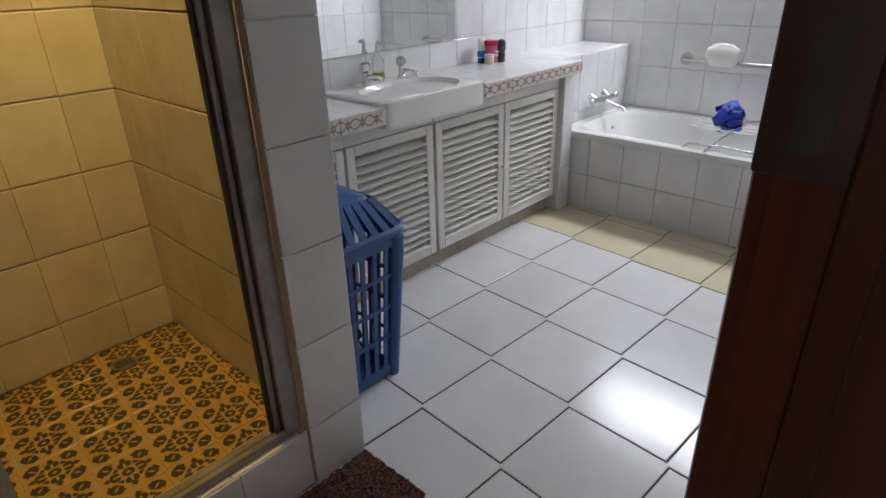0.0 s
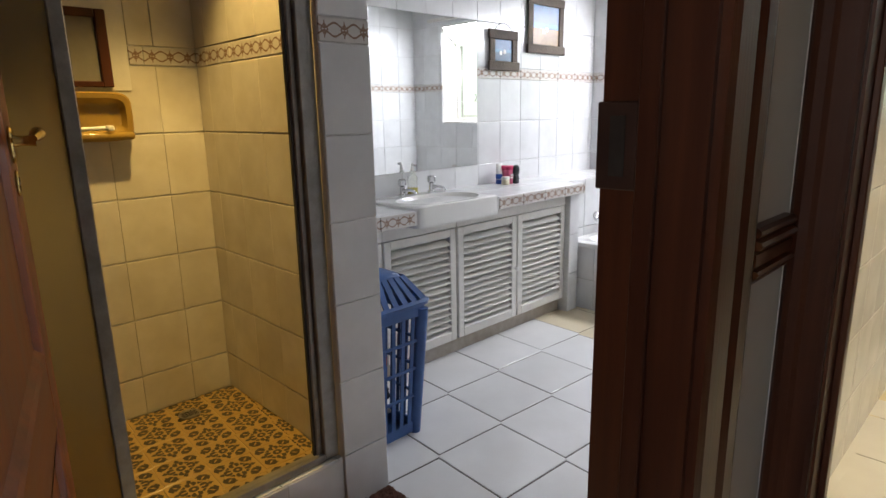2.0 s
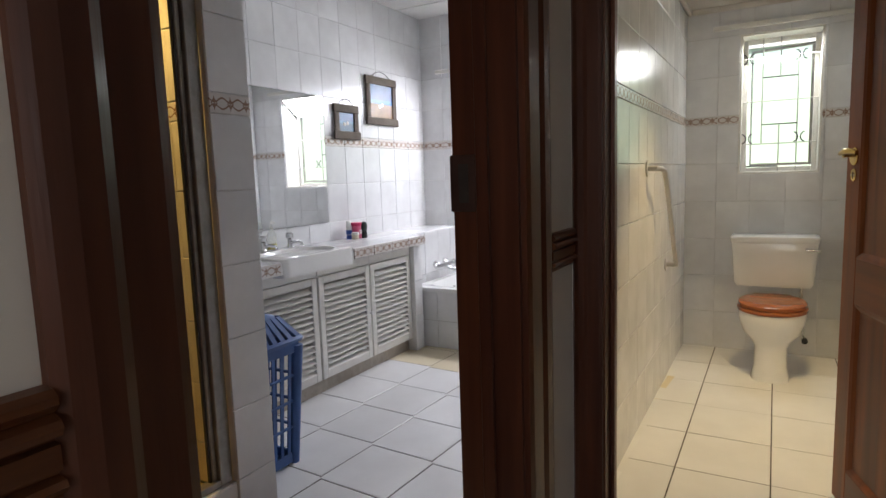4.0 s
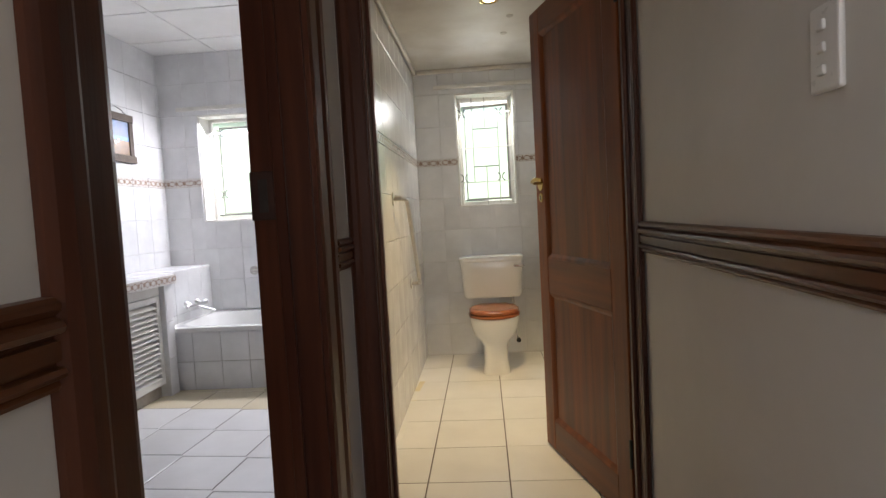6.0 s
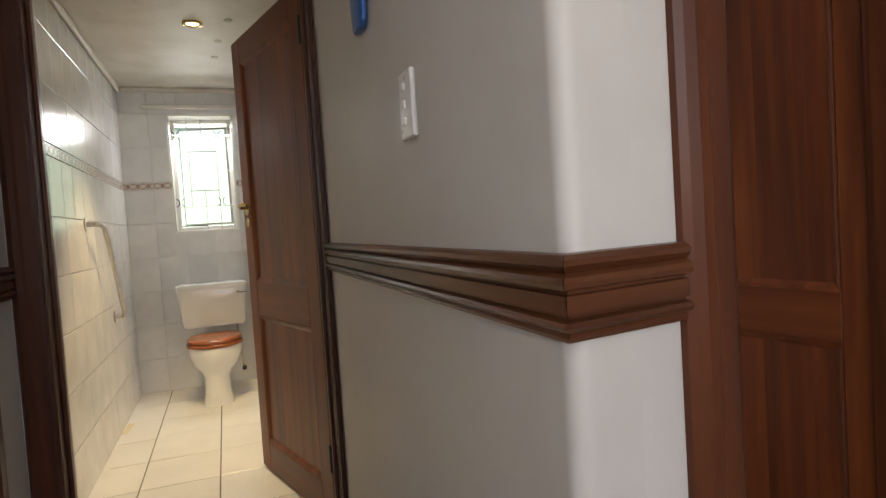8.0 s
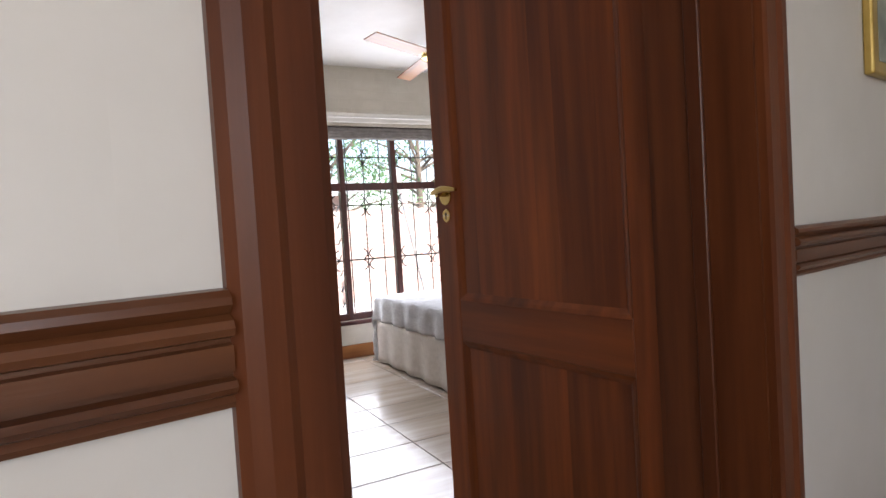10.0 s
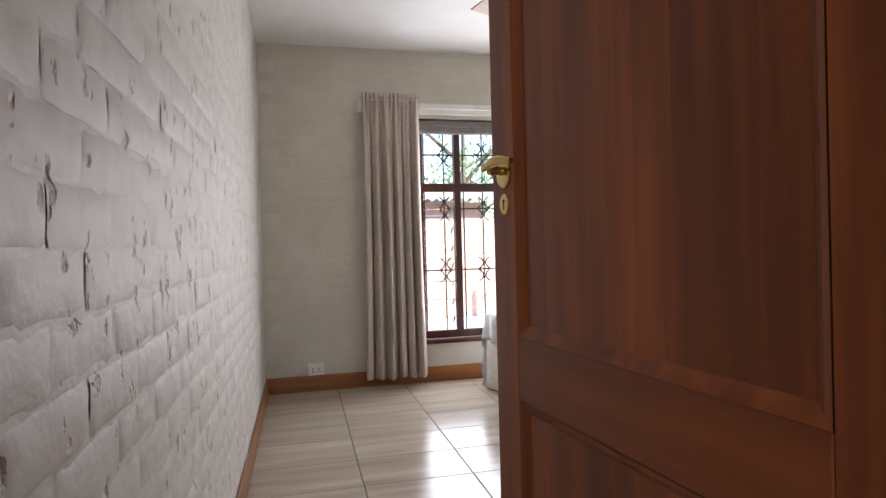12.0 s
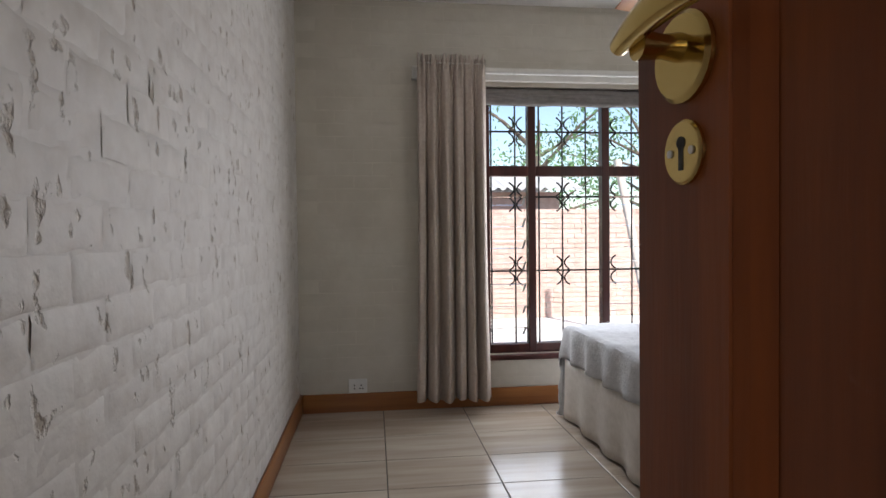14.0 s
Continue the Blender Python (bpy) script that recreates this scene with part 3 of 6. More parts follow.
def panel_door(name, m, width, label, wood_v=DOORWOOD, wood_h=DOORWOOD_X, rail=(0.758, 0.886), handle_z=1.2, bottom=0.20):
    """Local: hinge edge at x=0, latch edge at x=width; thickness from y=-0.04 to 0, front at y=0."""
    D = thing(name, m, label, "door")
    H, t, sw = 2.02, 0.04, 0.105
    z0 = 0.01
    part("stile", B(0, sw, -t, 0, z0, H, 0.003), wood_v, D)
    part("stile", B(width - sw, width, -t, 0, z0, H, 0.003), wood_v, D)
    for a, b in ((z0, bottom), rail, (H - 0.11, H)):
        part("rail", B(sw, width - sw, -t + 0.0005, -0.0005, a, b, 0.002), wood_h, D)
    for a, b in ((bottom, rail[0]), (rail[1], H - 0.11)):
        # tongue boards within each panel, and mouldings round it
        cuts = (0.0, 0.13, 0.34, 0.46, 0.68, 0.86, 1.0)
        for k, (c0, c1) in enumerate(zip(cuts, cuts[1:])):
            part("panel_board", B(sw + c0 * (width - 2 * sw), sw + c1 * (width - 2 * sw), -t + 0.012, -0.0130 - 0.0002 * (k % 2), a + 0.0005, b - 0.0005), wood_v, D)
        for yy, s in ((-0.013, 1), (-t + 0.012, -1)):
            mould = bmesh.new()
            e = 0.022
            ring = [(sw, a), (width - sw, a), (width - sw, b), (sw, b)]
            inn = [(sw + e, a + e), (width - sw - e, a + e), (width - sw - e, b - e), (sw + e, b - e)]
            outv = [mould.verts.new((x, yy + s * 0.0125, z)) for x, z in ring]
            midv = [mould.verts.new((x + (p - x) * 0.45, yy + s * 0.009, z + (q - z) * 0.45)) for (x, z), (p, q) in zip(ring, inn)]
            innv = [mould.verts.new((x, yy + s * 0.0005, z)) for x, z in inn]
            for r1, r2 in ((outv, midv), (midv, innv)):
                for k in range(4): mould.faces.new((r1[k], r1[(k + 1) % 4], r2[(k + 1) % 4], r2[k]))
            part("moulding", mould, wood_v, D)
    for hz in (0.22, 1.80):
        part("hinge", tube(bmesh.new(), [(-0.004, 0.004, hz), (-0.004, 0.004, hz + 0.10)], 0.006), BLACK, D, "dark metal hinge")
    x = width - 0.062
    for s, y in ((1, 0.0), (-1, -t)):
        rose = bmesh.new()
        loft(rose, [[(x + r * 0.030 * math.cos(a), y + s * d, handle_z - 0.006 + r * 0.030 * math.sin(a)) for a in [2 * math.pi * k / 24 for k in range(24)]] for r, d in ((1.0, 0.0005), (1.0, 0.004), (0.9, 0.0065))])
        part("rose", rose, BRASS, D, "round brass rose", True)
        lever = bmesh.new()
        tube(lever, [(x, y + s * 0.005, handle_z), (x, y + s * 0.018, handle_z), (x, y + s * 0.036, handle_z)], [0.010, 0.008, 0.010], 14)
        pts = [(x + 0.018 - 0.128 * u, y + s * (0.039 + 0.004 * math.sin(u * 3.1)), handle_z + 0.002 + 0.010 * math.sin(2.6 * u + 0.2)) for u in [k / 12 for k in range(13)]]
        tube(lever, pts, [0.004 + 0.0065 * math.sin(math.pi * min(1, 0.12 + 0.8 * k / 12)) for k in range(13)], 12)
        part("lever", lever, BRASS, D, "curved brass lever handle", True)
        esc = bmesh.new()
        zk = handle_z - 0.068
        loft(esc, [[(x + r * 0.020 * math.cos(a), y + s * d, zk + r * 0.0215 * math.sin(a)) for a in [2 * math.pi * k / 24 for k in range(24)]] for r, d in ((1.0, 0.0005), (1.0, 0.003), (0.92, 0.0045))])
        e_ = part("escutcheon", esc, BRASS, D, "oval brass keyhole plate", True)
        kh = bmesh.new()
        tube(kh, [(x, y + s * 0.004, zk + 0.006), (x, y + s * 0.0052, zk + 0.006)], 0.0042, 14)
        box(kh, x - 0.002, x + 0.002, min(y + s * 0.004, y + s * 0.0052), max(y + s * 0.004, y + s * 0.0052), zk - 0.012, zk + 0.006)
        part("keyhole", kh, BLACK, e_)
        for sx in (-0.0115, 0.0115):
            part("screw", tube(bmesh.new(), [(x + sx, y + s * 0.004, zk), (x + sx, y + s * 0.0056, zk)], 0.0028, 10), STEEL, e_)
    part("latch_plate", B(width + 0.0002, width + 0.0015, -t + 0.01, -0.01, handle_z - 0.10, handle_z + 0.06), BRASS, D, "brass latch plate")
    return D


ang = math.degrees(math.atan2(0.085, 0.84))
panel_door("bedroom_door", pose(-0.2, -2.088, 0, 0, 0, ang), 0.862, "open red-brown panelled wooden door with brass handle", handle_z=1.218)
aw = math.degrees(math.atan2(-0.768 + 0.985, 1.862 - 1.085))
panel_door("toilet_door", pose(1.085, -0.985, 0, 0, 0, aw), 0.805, "open red-brown panelled wooden toilet door", handle_z=1.25, rail=(0.748, 0.905), bottom=0.15)

ab = 76.2
panel_door("bathroom_door", pose(-0.268, 0.085, 0, 0, 0, ab), 0.80, "open orange-brown panelled bathroom door with a lever handle", handle_z=1.225, rail=(0.74, 0.87))

# ---- bathroom ----
cab_top = [0.0, 0.192, 0.444, 0.696, 0.948, 1.2, 1.452]
band = (1.452, 1.522)
up_rows = [1.522, 1.774, 2.026, 2.278, CEIL_H]


def tiled(parent, org, u, a0, a1, start, m, holes=(), low=0.0, top=CEIL_H, step=0.204, bandm=True):
    """Wall tiles to the border, the printed border, and tiles above it; v runs up."""
    us = lines(a0, a1, step, start)
    rows = [r for r in cab_top if r > low + 0.02]
    tiles(parent, org, u, (0, 0, 1), us, [low] + rows, m, holes, gap_u=0.0016)
    if bandm:
        o2 = Vector(org) + Vector((0, 0, sum(band) / 2))
        h = (band[1] - band[0]) / 2
        tiles(parent, o2, u, (0, 0, 1), us, [-h + 0.001, h - 0.001], BORDER, [(a, b, c - o2.z, d - o2.z) for a, b, c, d in holes], name="border_tile")
    tiles(parent, org, u, (0, 0, 1), us, [r for r in up_rows if r < top - 0.02] + [top], m, holes, gap_u=0.0016)


# window wall: u runs along -y so that the normal points into the room
hb = [(-BW[1], -BW[0], BW[2], BW[3])]
tiled(wall_win, (WX, 0, 0), (0, -1, 0), -MY, -BATH_Y, -MY, TILE, hb, 0.36)
tiled(wall_mirror, (0, MY, 0), (1, 0, 0), 0.9, WX, 2.673, TILE, [(0.9, 2.453, 0.948, 1.772)], 0.62)
tiled(wall_part, (0, BATH_Y, 0), (-1, 0, 0), -WX, -1.0, -WX, TILE)
# toilet walls
hw = [(-WW[1], -WW[0], WW[2], WW[3])]
us_wc = lines(-WC_Y, -WCR_Y, 0.2, 0.41)
wc_rows = [0, 0.25, 0.50, 0.75, 1.0, 1.25, 1.503]
for par, org, u, a0, a1, st, hl in ((wall_win, (WX, 0, 0), (0, -1, 0), -WC_Y, -WCR_Y, 0.41, hw), (wall_part, (0, WC_Y, 0), (1, 0, 0), 1.06, WX, WX, [])):
    us = lines(a0, a1, 0.2, st)
    tiles(par, org, u, (0, 0, 1), us, wc_rows, TILE, hl, gap_u=0.0016)
    tiles(par, Vector(org) + Vector((0, 0, 1.5305)), u, (0, 0, 1), us, [-0.0265, 0.0265], BORDER, [(a, b, c - 1.5305, d - 1.5305) for a, b, c, d in hl], name="border_tile")
    tiles(par, org, u, (0, 0, 1), us, [1.558, 1.808, 2.058, 2.25], TILE, hl)
tiles(wall_right, (WX - 0.02, HALLR_Y - 0.001, 0), (-1, 0, 0), (0, 0, 1), lines(0, 2.6, 0.2), [0, .25, .5, .75, 1.0, 1.25, 1.5, 1.75, 2.0, 2.24], TILE)
# painted window reveals and timber battens over the windows
for nm, W in (("bathroom_curtain_batten", BW), ("toilet_curtain_batten", WW)):
    tagged(part(nm, B(WX - 0.03, WX - 0.0075, W[0] - 0.16, W[1] + 0.16, W[3] + 0.035, W[3] + 0.065, 0.003), WHITEPAINT), "white-painted timber batten on the tiled wall above the window", "batten")

# floor tiles
# the bathroom tiles are laid a little out of square with the walls
tiles(floor_bath, (1.139, 1.058, -0.006), Vector((1, -0.020, 0)).normalized(), Vector((0.110, 1, 0)).normalized(), lines(-1.9, 1.98, 0.3495, 0), lines(-1.09, 0.73, 0.348, 0), FTILE, [(-2.0, -0.26, 0.03, 1.0)], gap=0.0065, pick=lambda a, b: CTILE if a > 1.42 else FTILE)
tiles(floor_wc, (0, 0, -0.006), (1, 0, 0), (0, 1, 0), lines(0.96, WX, 0.371, 2.592), lines(WCR_Y, WC_Y, 0.347, -0.572), FTILE, gap=0.005)

# ---- windows ----


def steel_window(name, W, x, label, pane_mat, bars, casement=0.0):
    """Steel-framed window with burglar bars; y0,y1,z0,z1 in W."""
    y0, y1, z0, z1 = W
    T = tagged(thing(name, pose(x, (y0 + y1) / 2, z0), label, "window"), kind="structure")
    w_, h_ = y1 - y0, z1 - z0
    hw_ = w_ / 2
    for s in (-1, 1):
        part("reveal", B(-0.165, 0.05, s * hw_ - s * 0.012, s * hw_ - s * 0.0005, 0.0, h_), WHITEPAINT, T)
    part("window_sill", B(-0.170, 0.05, -hw_ + 0.012, hw_ - 0.012, 0.0005, 0.014, 0.003), WHITEPAINT, T)
    part("lintel", B(-0.165, 0.05, -hw_ + 0.012, hw_ - 0.012, h_ - 0.012, h_ - 0.0005), WHITEPAINT, T)
    fr = 0.028
    for s in (-1, 1):
        part("window_frame", B(0.0, 0.03, s * (hw_ - 0.012), s * (hw_ - 0.012 - fr), 0.014, h_ - 0.012, 0.003), WHITEPAINT, T)
    for a, b in ((0.014, 0.014 + fr), (h_ - 0.012 - fr, h_ - 0.012)):
        part("window_frame", B(0.0005, 0.0295, -hw_ + 0.012 + fr, hw_ - 0.012 - fr, a, b, 0.003), WHITEPAINT, T)
    # open casement sash hinged on one side
    iw = w_ - 0.024 - 2 * fr
    S = new("sash"); S.parent = T
    S.matrix_basis = pose(0.035, -hw_ + 0.012 + fr, 0.05, 0, 0, -casement)
    sh = h_ - 0.11
    pane = part("pane", B(0.006, 0.010, 0.01, iw - 0.01, 0.01, sh - 0.01), pane_mat, S)
    pane.visible_shadow = False
    for y in (0.0, iw):
        part("sash_bar", B(0, 0.016, y - 0.009 if y else 0, y + 0.0 if y else 0.018, 0, sh, 0.002), STEEL, S)
    for z in (0.0, sh - 0.018):
        part("sash_bar", B(0.0005, 0.0155, 0.018, iw - 0.01, z, z + 0.018, 0.002), STEEL, S)
    part("stay", tube(bmesh.new(), [(-0.01, 0.0, 0.045), (-0.012, iw * 0.35, 0.05), (0.03, iw * 0.5, 0.05)], 0.004, 8), BLACK, T, "dark casement stay")
    # burglar bars: three flat rails and stepped uprights
    xb = -0.05
    for f_ in (0.22, 0.53, 0.84):
        part("burglar_bar", tube(bmesh.new(), [(xb, -hw_ + 0.012, f_ * h_), (xb, hw_ - 0.012, f_ * h_)], 0.0042, 8), WHITEPL if bars == "pale" else STEEL, T)
    for yy, a, b in ((-0.22, 0.02, 0.84), (0.22, 0.22, 0.98), (0.0, 0.0, 0.36), (0.0, 0.70, 0.98)):
        part("burglar_bar", tube(bmesh.new(), [(xb + 0.008, yy * w_, max(0.016, a * h_)), (xb + 0.008, yy * w_, min(h_ - 0.016, b * h_))], 0.004, 8), STEEL, T)
    for f_ in (0.36, 0.70):
        part("burglar_bar", tube(bmesh.new(), [(xb + 0.008, -0.22 * w_, f_ * h_), (xb + 0.008, 0.22 * w_, f_ * h_)], 0.004, 8), BLACK, T)
    for yy, f_ in ((0.40, 0.84), (0.40, 0.26), (-0.25, 0.84), (-0.25, 0.26)):
        scr = bmesh.new()
        for s in (-1, 1):
            for q in (-1, 1):
                tube(scr, [(xb - 0.006, yy * w_ + s * 0.008 + s * 0.022 * (1 - math.cos(v)), f_ * h_ + q * 0.03 * math.sin(v)) for v in [k * math.pi / 12 for k in range(7)]], 0.0036, 6)
        part("scroll", scr, BLACK, T, "wrought scroll on the burglar bars")
    return T


steel_window("bathroom_window", BW, WX + 0.17, "white steel window with textured glass and burglar bars", BATHFROST, "pale", 4)
steel_window("toilet_window", WW, WX + 0.17, "white steel toilet window with an open frosted sash and burglar bars", FROST, "pale", 16)

# ---- shower ----
SF = 0.078
shower_floor = struct("floor_shower", B(-0.70, 0.79, 1.10, MY, -0.005, SF - 0.006), GROUT, "mustard and black patterned shower floor tiles", category="floor")
tiles(shower_floor, (0.735, 2.005, SF - 0.006), (1, 0, 0), Vector((0.110, 1, 0)).normalized(), lines(-1.40, 0.13, 0.1505, -0.075), lines(-0.90, 0.05, 0.1495, -0.075), FLOWER, gap=0.002)
wall_sh = struct("wall_shower_side", B(0.806, 0.888, 1.081, MY, 0, 2.52), GROUT, "tiled side wall of the shower")
SROWS = [SF, 0.240, 0.478, 0.716, 0.957, 1.2, 1.452]
tiles(wall_sh, (0.806, 0, 0), (0, -1, 0), (0, 0, 1), lines(-MY, -1.081, 0.2, -1.56), SROWS, STILE, gap=0.005, gap_u=0.0012)
tiles(wall_sh, (0.806, 0, sum(band) / 2), (0, -1, 0), (0, 0, 1), lines(-MY, -1.081, 0.2, -1.56), [-0.034, 0.034], BORDER, name="border_tile")
tiles(wall_sh, (0.806, 0, 0), (0, -1, 0), (0, 0, 1), lines(-MY, -1.081, 0.2, -1.56), up_rows, STILE, gap=0.005, gap_u=0.0012)
tiled(wall_sh, (0.888, 0, 0), (0, 1, 0), 1.081, MY, 1.081, TILE, step=0.204)
pillar = struct("wall_shower_pillar", B(0.718, 0.888, 1.079 - 0.02, 1.0805, 0, 2.52), GROUT, "tiled front pillar of the shower")
o_p = (0, 1.059, 0)
tiles(pillar, o_p, (1, 0, 0), (0, 0, 1), [0.718, 0.892], cab_top, TILE)
tiles(pillar, (0, 1.059, sum(band) / 2), (1, 0, 0), (0, 0, 1), [0.718, 0.892], [-0.034, 0.034], BORDER, name="border_tile")
tiles(pillar, o_p, (1, 0, 0), (0, 0, 1), [0.718, 0.892], up_rows, TILE)
tiles(wall_mirror, (0, MY, 0), (1, 0, 0), (0, 0, 1), lines(-0.70, 0.800, 0.197, 0.443), SROWS, STILE, gap=0.005, gap_u=0.0012)
tiles(wall_mirror, (0, MY, sum(band) / 2), (1, 0, 0), (0, 0, 1), lines(-0.70, 0.800, 0.2, 0.4), [-0.034, 0.034], BORDER, [(0.10, 0.55, -0.2, 0.3)], name="border_tile")
tiles(wall_mirror, (0, MY, 0), (1, 0, 0), (0, 0, 1), lines(-0.70, 0.800, 0.197, 0.443), up_rows, STILE, [(0.10, 0.55, 1.3, 1.70)])
struct("wall_shower_end", B(-0.72, -0.705, 1.08, MY, 0, 2.52), STILE, "plain shower end wall")
struct("wall_shower_front", B(-0.72, -0.56, 1.03, 1.079, 0.19, 2.52), PLASTER, "plain wall beside the shower")
kerb = struct("shower_kerb", B(-0.72, 0.7175, 1.066, 1.15, 0, 0.182), GROUT, "tiled shower kerb", category="kerb")
tiles(kerb, (0, 1.066, 0), (1, 0, 0), (0, 0, 1), lines(-0.7, 0.718, 0.2, 0.718), [0, 0.184], TILE)
tiles(kerb, (0, 0, 0.182), (1, 0, 0), (0, 1, 0), lines(-0.7, 0.718, 0.2, 0.70), [1.062, 1.152], TILE)
SHF = thing("shower_screen", pose(0, 1.10, 0.19), "dull aluminium shower screen frame with a frosted sliding panel", "shower screen")
part("frame_post", B(0.664, 0.716, -0.022, 0.030, 0.0, 1.82, 0.003), ALU, SHF)
part("frame_post", B(0.646, 0.6635, -0.006, 0.022, 0.012, 1.80, 0.003), ALU, SHF)
part("sill_track", B(-0.55, 0.6635, -0.024, -0.006, 0.0, 0.024, 0.002), ALU, SHF)
part("sill_track", B(-0.55, 0.6455, 0.004, 0.03, 0.0, 0.016, 0.002), ALU, SHF)
part("head_rail", B(-0.55, 0.716, -0.022, 0.03, 1.8205, 1.86, 0.003), ALU, SHF)
pn = part("sliding_panel", B(-0.55, 0.096, 0.010, 0.015, 0.03, 1.80), glass("dim_obscured_glass", 0.5, (0.34, 0.31, 0.25)), SHF, "obscured glass panel")
part("panel_edge", B(0.096, 0.128, 0.002, 0.026, 0.02, 1.815, 0.003), ALU, pn, "dark aluminium edge profile")
part("shower_seal", B(0.638, 0.6455, 0.0, 0.012, 0.02, 1.79), BLACK, SHF)
# soap dish and framed hatch over it
SD = bmesh.new()
n_ = 26
def rr(w_, h_, y, cx=0.39, cz=1.266, p=5):
    return [(cx + w_ * math.copysign(abs(math.cos(a)) ** (2 / p), math.cos(a)), y, cz + h_ * math.copysign(abs(math.sin(a)) ** (2 / p), math.sin(a))) for a in [2 * math.pi * k / n_ for k in range(n_)]]
loft(SD, [rr(0.135, 0.088, MY - 0.0065), rr(0.135, 0.088, MY - 0.045), rr(0.128, 0.082, MY - 0.052), rr(0.112, 0.066, MY - 0.050), rr(0.100, 0.050, MY - 0.025), rr(0.08, 0.035, MY - 0.018)])
dish = tagged(new("soap_dish", mesh("soap_dish", SD, mat("mustard_ceramic", (0.27, 0.17, 0.035), (0.36, 0.23, 0.05), 0.15, 6), True)), "mustard glazed ceramic soap dish on the shower wall", "soap dish")
part("lip", B(0.265, 0.515, MY - 0.085, MY - 0.047, 1.183, 1.212, 0.012, 3), dish.data.materials[0], dish, "", True)
rz = bmesh.new()
tube(rz, [(0.30, MY - 0.068, 1.224), (0.42, MY - 0.072, 1.226)], [0.006, 0.009], 10); box(rz, 0.42, 0.445, MY - 0.09, MY - 0.055, 1.2165, 1.236, 0.004)
tagged(new("razor", mesh("razor", rz, WHITEPL, True)), "white plastic razor lying in the soap dish", "razor")
hatch = thing("wall_hatch", pose(0.3, MY, 1.36), "small dark wooden framed hatch above the soap dish", "hatch")
part("surround", B(-0.195, 0.245, -0.010, -0.0005, 0.0, 0.34), WHITEPAINT, hatch)
for a, b, c_, d in ((-0.16, -0.125, 0.01, 0.275), (0.145, 0.18, 0.01, 0.275), (-0.125, 0.145, 0.245, 0.275), (-0.125, 0.145, 0.01, 0.03)):
    part("frame", B(a, b, -0.035, -0.0105, c_, d, 0.003), DARKWOOD, hatch)
part("board", B(-0.125, 0.145, -0.018, -0.0105, 0.03, 0.245), mat("grey_board", (0.20, 0.18, 0.15), (0.26, 0.24, 0.20), 0.6), hatch)
dr = bmesh.new()
tube(dr, [(0.56, 1.92, SF + 0.0005), (0.56, 1.92, SF + 0.005)], 0.042, 24)
drain = tagged(new("shower_drain", mesh("shower_drain", dr, ALU)), "round metal shower drain in the patterned floor", "drain")
for k in range(5):
    part("slot", B(0.53, 0.59, 1.900 + 0.01 * k - 0.0015, 1.900 + 0.01 * k + 0.0015, SF + 0.0052, SF + 0.006), BLACK, drain)
# lit shower lamp
sl = thing("shower_downlight", pose(0.60, 1.44, 2.36), "round ceiling lamp over the shower", "ceiling light")
rg = bmesh.new(); tube(rg, [(0, 0, 0.16), (0, 0, 0.02)], [0.07, 0.075], 24); part("body", rg, WHITEPL, sl)

# ---- vanity ----
CZ, CF = 0.822, 1.602
counter = tagged(part("counter", B(0.90, 2.955, CF + 0.008, MY - 0.0075, CZ - 0.066, CZ - 0.006), GROUT), "white tiled vanity counter with a patterned front border", "counter")
hole = [(1.545, 2.138, CF - 0.1, 2.0)]
tiles(counter, (0, 0, CZ - 0.006), (1, 0, 0), (0, 1, 0), lines(0.90, 2.955, 0.25, 2.14), [CF + 0.006, 1.83, MY - 0.008], TILE, hole, gap=0.003)
tiles(counter, (0, CF + 0.008, CZ - 0.034), (1, 0, 0), (0, 0, 1), lines(0.90, 2.957, 0.2, 2.14), [-0.032, 0.033], BORDER, [(1.54, 2.142, -1, 1)], name="border_tile")
ledge = tagged(part("bath_ledge", B(2.956, WX - 0.0075, 1.735, MY - 0.0075, 0.0, CZ - 0.007), GROUT), "white tiled ledge at the tap end of the bath", "ledge")
tiles(ledge, (0, 0, CZ - 0.007), (1, 0, 0), (0, 1, 0), lines(2.956, WX - 0.008, 0.25), [1.735, MY - 0.008], TILE)
tiles(ledge, (0, 1.735, 0), (1, 0, 0), (0, 0, 1), lines(2.956, WX - 0.008, 0.2), [0.0, 0.25, 0.5, 0.815], TILE)
# end post
post = tagged(part("vanity_post", B(2.855, 2.955, CF + 0.045, 1.7345, 0, CZ - 0.0665), GROUT), "white tiled post at the end of the vanity", "post")
tiles(post, (0, CF + 0.045, 0), (1, 0, 0), (0, 0, 1), [2.855, 2.957], [0.0, 0.25, 0.50, 0.755], TILE)
tiles(post, (2.955, 0, 0), (0, 1, 0), (0, 0, 1), [CF + 0.045, 1.734], [0.0, 0.25, 0.50, 0.755], TILE)
tagged(part("vanity_plinth", B(0.90, 2.8545, 1.715, 1.74, 0, 0.07), mat("worn_plinth", (0.34, 0.29, 0.23), (0.52, 0.47, 0.40), 0.7, 9, 0.2)), "worn beige plinth under the louvred cabinets", "plinth")


